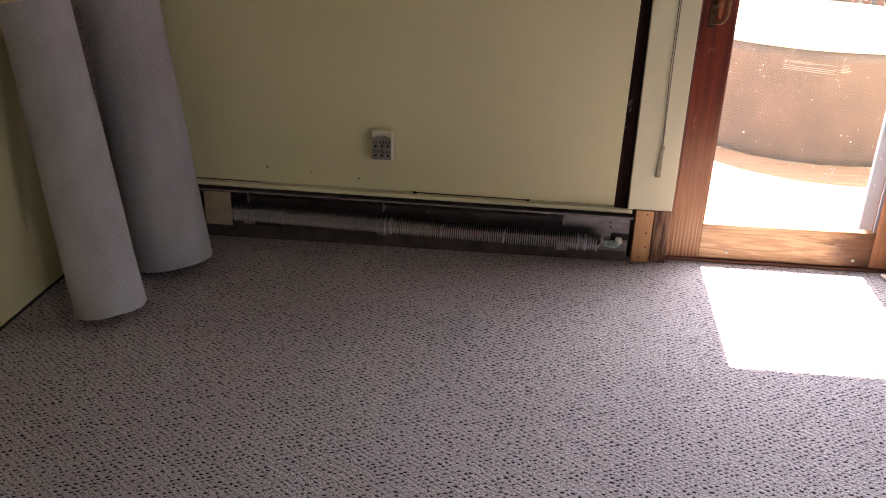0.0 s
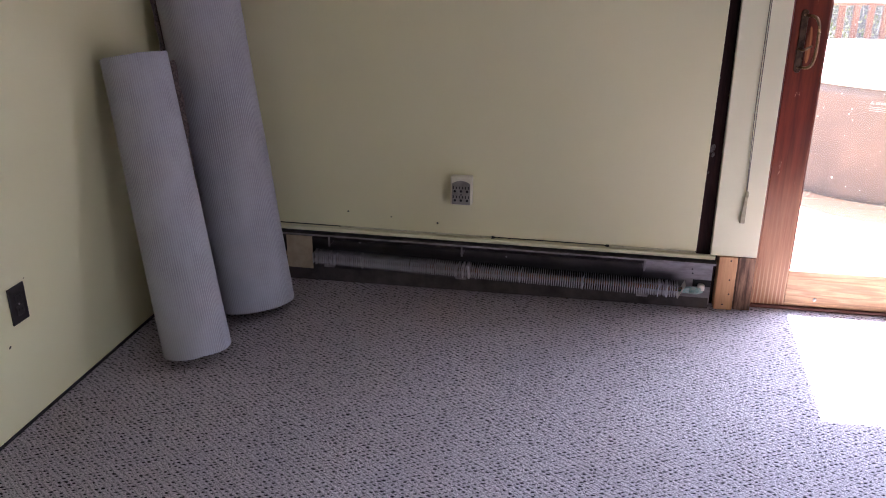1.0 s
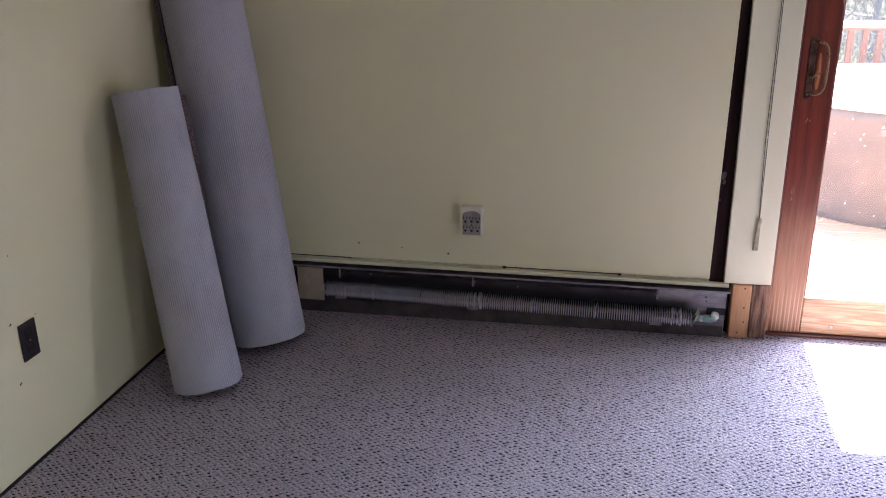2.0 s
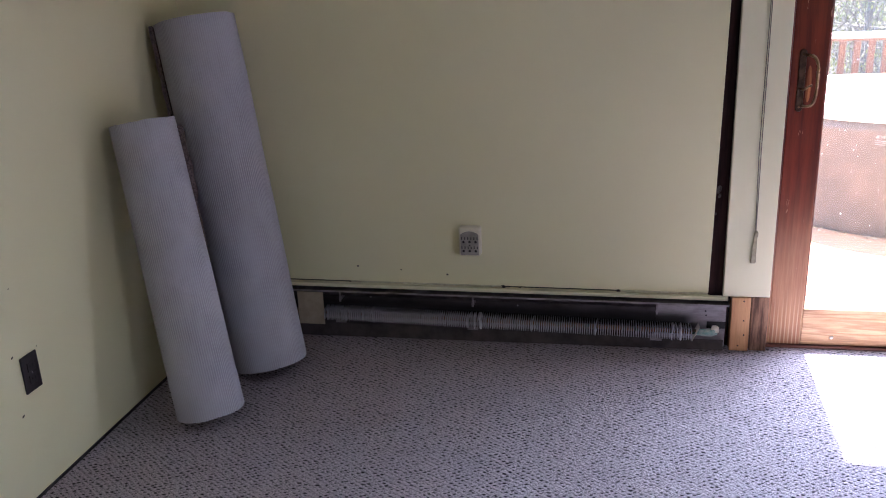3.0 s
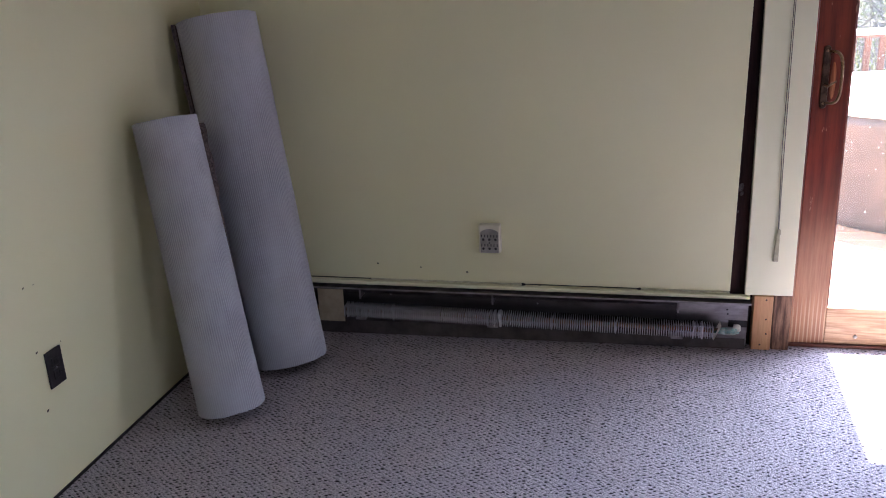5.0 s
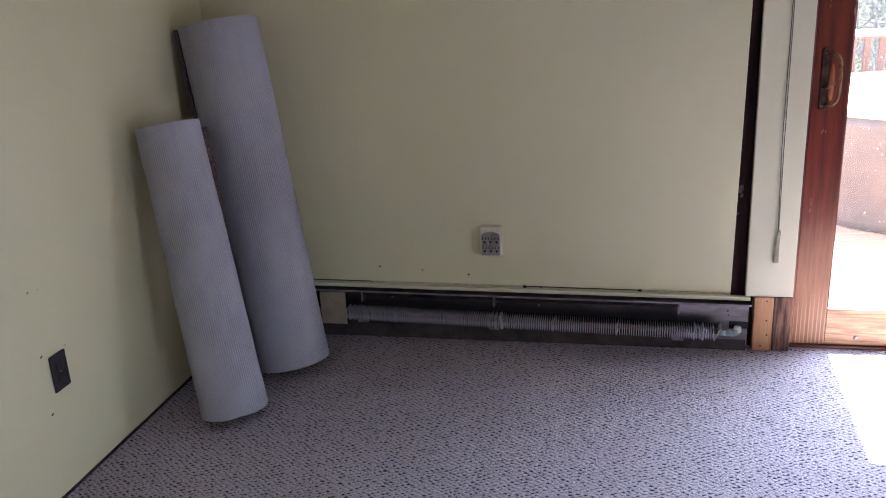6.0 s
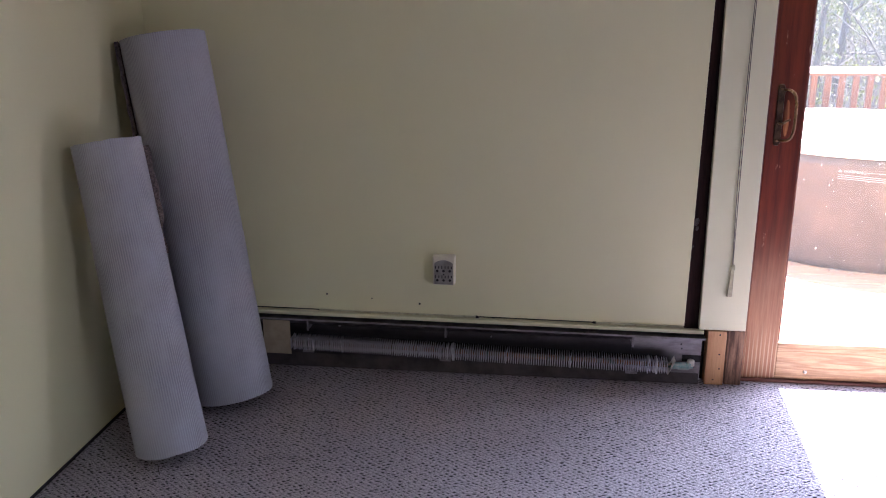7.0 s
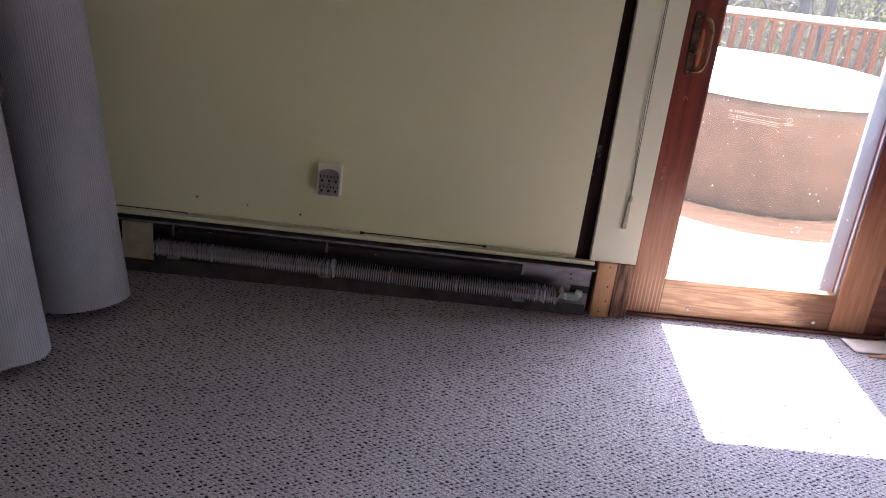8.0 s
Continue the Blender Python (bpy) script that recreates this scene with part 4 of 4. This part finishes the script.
while x < 10.4:
    piece("baluster", bal, railing, pose(x, RY + 0.0, 0, 0, 0, fr.uniform(-3, 3)))
    x += 0.106

def ground_z(x, y):
    """Height of the woodland floor: low behind the deck, then a rising slope."""
    rise = 0.30 * max(0.0, y - 10.0)
    return -1.7 + 14.0 * (1 - math.exp(-rise / 14.0)) + 0.35 * noise.noise((x * 0.12, y * 0.12, 0.0)) - (0.0 if y > 6 else 0.25)


# ground falls away under the deck and reaches the horizon
bm = bmesh.new()
bmesh.ops.create_grid(bm, x_segments=80, y_segments=80, size=0.5)
for v in bm.verts:
    gx, gy = v.co.x, v.co.y
    X, Y = 900 * gx * abs(gx) * 2 + 30 * gx, 900 * gy * abs(gy) * 2 + 30 * gy + 8
    v.co = Vector((X, Y, ground_z(X, Y)))
thing("ground", bm, LITTER, "woodland ground with dry leaves and green patches", "ground", "structure", smooth=True)


def tree(x, y, h, r, seed, leaves):
    rn = random.Random(seed)
    ob = root("tree", "tall grey-barked woodland tree with thin spring leaves", "tree", pose(x, y, ground_z(x, y) - 0.2), group="woodland trees")
    bm, tips = bmesh.new(), []
    lean = Vector((rn.uniform(-0.06, 0.06), rn.uniform(-0.06, 0.06), 1)).normalized()
    pts = [lean * (h * i / 9) + Vector((0.12 * noise.noise((i * 0.5, seed, 0)), 0.12 * noise.noise((i * 0.5, seed, 5)), 0)) for i in range(10)]
    tube(bm, pts, [r * 1.35] + [r * (1 - 0.09 * i) for i in range(1, 10)], 9)
    part("trunk", bm, BARK, ob, "", True)
    bm = bmesh.new()
    def limb(p, d, l, rr, depth):
        q = [p]
        for _ in range(4):
            d = (d + Vector((rn.uniform(-0.3, 0.3), rn.uniform(-0.3, 0.3), rn.uniform(-0.1, 0.25)))).normalized()
            q.append(q[-1] + d * l / 4)
        tube(bm, q, [rr * (1 - 0.19 * i) for i in range(5)], 5 if depth else 4, False)
        tips.extend(q[2:])
        if depth:
            for i in (1, 2, 3, 4):
                dd = (d + Vector((rn.uniform(-1, 1), rn.uniform(-1, 1), rn.uniform(-0.4, 0.7)))).normalized()
                limb(q[i], dd, l * 0.55, rr * 0.5, depth - 1)
    for i in range(11):
        f = rn.uniform(0.12, 0.95)
        p = lean * (h * f)
        a = rn.uniform(0, 6.28)
        limb(p, Vector((math.cos(a), math.sin(a), rn.uniform(-0.1, 0.6))).normalized(), rn.uniform(1.0, 2.4) * (1.2 - f * 0.6), r * 0.28, 2)
    part("limbs", bm, TWIG, ob, "bare thin limbs")
    vs, fs = [], []
    for _ in range(leaves):
        c = rn.choice(tips) + Vector((rn.gauss(0, 0.12), rn.gauss(0, 0.12), rn.gauss(0, 0.12)))
        e = Euler((rn.uniform(0, 6.28), rn.uniform(0, 6.28), rn.uniform(0, 6.28))).to_matrix()
        s = rn.uniform(0.010, 0.022)
        k = len(vs)
        for u, w2 in ((-1, 0), (0, -0.55), (1, 0), (0, 0.55)):
            vs.append(c + e @ Vector((u * s, w2 * s, 0.12 * s * abs(u))))
        fs.append((k, k + 1, k + 2, k + 3))
    me = bpy.data.meshes.new("crown")
    me.from_pydata(vs, [], fs)
    me.materials.append(LEAF)
    cr = new("crown", me)
    cr.parent = ob
    return ob


tr = random.Random(11)
for i in range(34):
    y = 7.5 + 30 * (i / 33) ** 1.3
    lo, hi = 1.5 + 0.28 * y, 4.0 + 0.60 * y
    tree(tr.uniform(lo, hi), y + tr.uniform(-0.6, 0.6), tr.uniform(7, 13), tr.uniform(0.05, 0.12), 40 + i, 2600)


def brush(name, label, count, seed, leaf):
    """Tangled undergrowth: bare stems with small leaves, over the slope behind the railing."""
    rs = np.random.RandomState(seed)
    vs, fs = [], []
    for _ in range(count):
        y = 5.2 + 34 * rs.rand() ** 1.3
        x = rs.uniform(0.8 + 0.22 * y, 5.0 + 0.62 * y)
        if leaf:
            s = rs.uniform(0.009, 0.024) * (1 + y / 22)
            c = Vector((x, y, ground_z(x, y) + 0.1 + 2.8 * rs.rand() ** 1.2 * (0.6 + 0.4 * noise.noise((x * 0.7, y * 0.7, 1.0)))))
            if noise.noise((x * 1.1, y * 1.1, c.z * 1.3)) < -0.05:
                continue
            e = Euler(tuple(rs.uniform(0, 6.28, 3))).to_matrix()
            k = len(vs)
            for u, w2 in ((-1, 0), (0, -0.6), (1, 0), (0, 0.6)):
                vs.append(c + e @ Vector((u * s, w2 * s, 0.15 * s * abs(u))))
            fs.append((k, k + 1, k + 2, k + 3))
            continue
        p = Vector((x, y, ground_z(x, y) - 0.05 + (1.6 * rs.rand() if rs.rand() < 0.5 else 0.0)))
        d = Vector((rs.normal(0, 0.7), rs.normal(0, 0.7), rs.uniform(0.2, 1.4))).normalized()
        l, r = rs.uniform(0.5, 2.2), rs.uniform(0.004, 0.011)
        prev = None
        for j in range(4):
            k = len(vs)
            rr = r * (1 - 0.28 * j)
            for a in (0.0, 2.09, 4.19):
                vs.append(p + Vector((rr * math.cos(a), rr * math.sin(a), rr * math.sin(a + 1))))
            if prev is not None:
                for a in range(3):
                    fs.append((prev + a, prev + (a + 1) % 3, k + (a + 1) % 3, k + a))
            prev = k
            d = (d + Vector(tuple(rs.normal(0, 0.28, 3)))).normalized()
            p = p + d * l / 3
    me = bpy.data.meshes.new(name)
    me.from_pydata(vs, [], fs)
    me.materials.append(LEAF if leaf else TWIG)
    return tagged(new(name, me), label, "undergrowth", "", "stuff")


brush("undergrowth_stems", "tangle of bare brown and grey stems behind the railing", 14000, 3, False)
brush("undergrowth_leaves", "small yellow-green spring leaves on the undergrowth", 300000, 4, True)

# pale specks of dirt on the glass
rs = np.random.RandomState(9)
bm = bmesh.new()
for _ in range(260):
    gx, gz = rs.uniform(GL + 0.01, GR - 0.02), GB + 0.02 + (GT - GB - 0.1) * rs.rand() ** 1.6
    r = rs.uniform(0.0008, 0.0022) * (1.5 if rs.rand() < 0.15 else 1.0)
    bmesh.ops.create_icosphere(bm, subdivisions=1, radius=r, matrix=Matrix.LocRotScale((gx, 0.0195, gz), None, (1, 0.25, rs.uniform(0.7, 1.6))))
ob = part("specks", bm, DIRT, pane, "pale specks of dirt")
tagged(ob, kind="stuff")

# deck boards
deck_mesh = mesh_of("deck_board", boxed((-3.0, -0.069, -0.036), (11.0, 0.069, 0.0), 0.004, 1), DECKWOOD)
y = 0.215
while y < 4.12:
    piece("deck_board", deck_mesh, deck, pose(0, y, DZ + fr.uniform(-0.001, 0.0)))
    y += 0.144
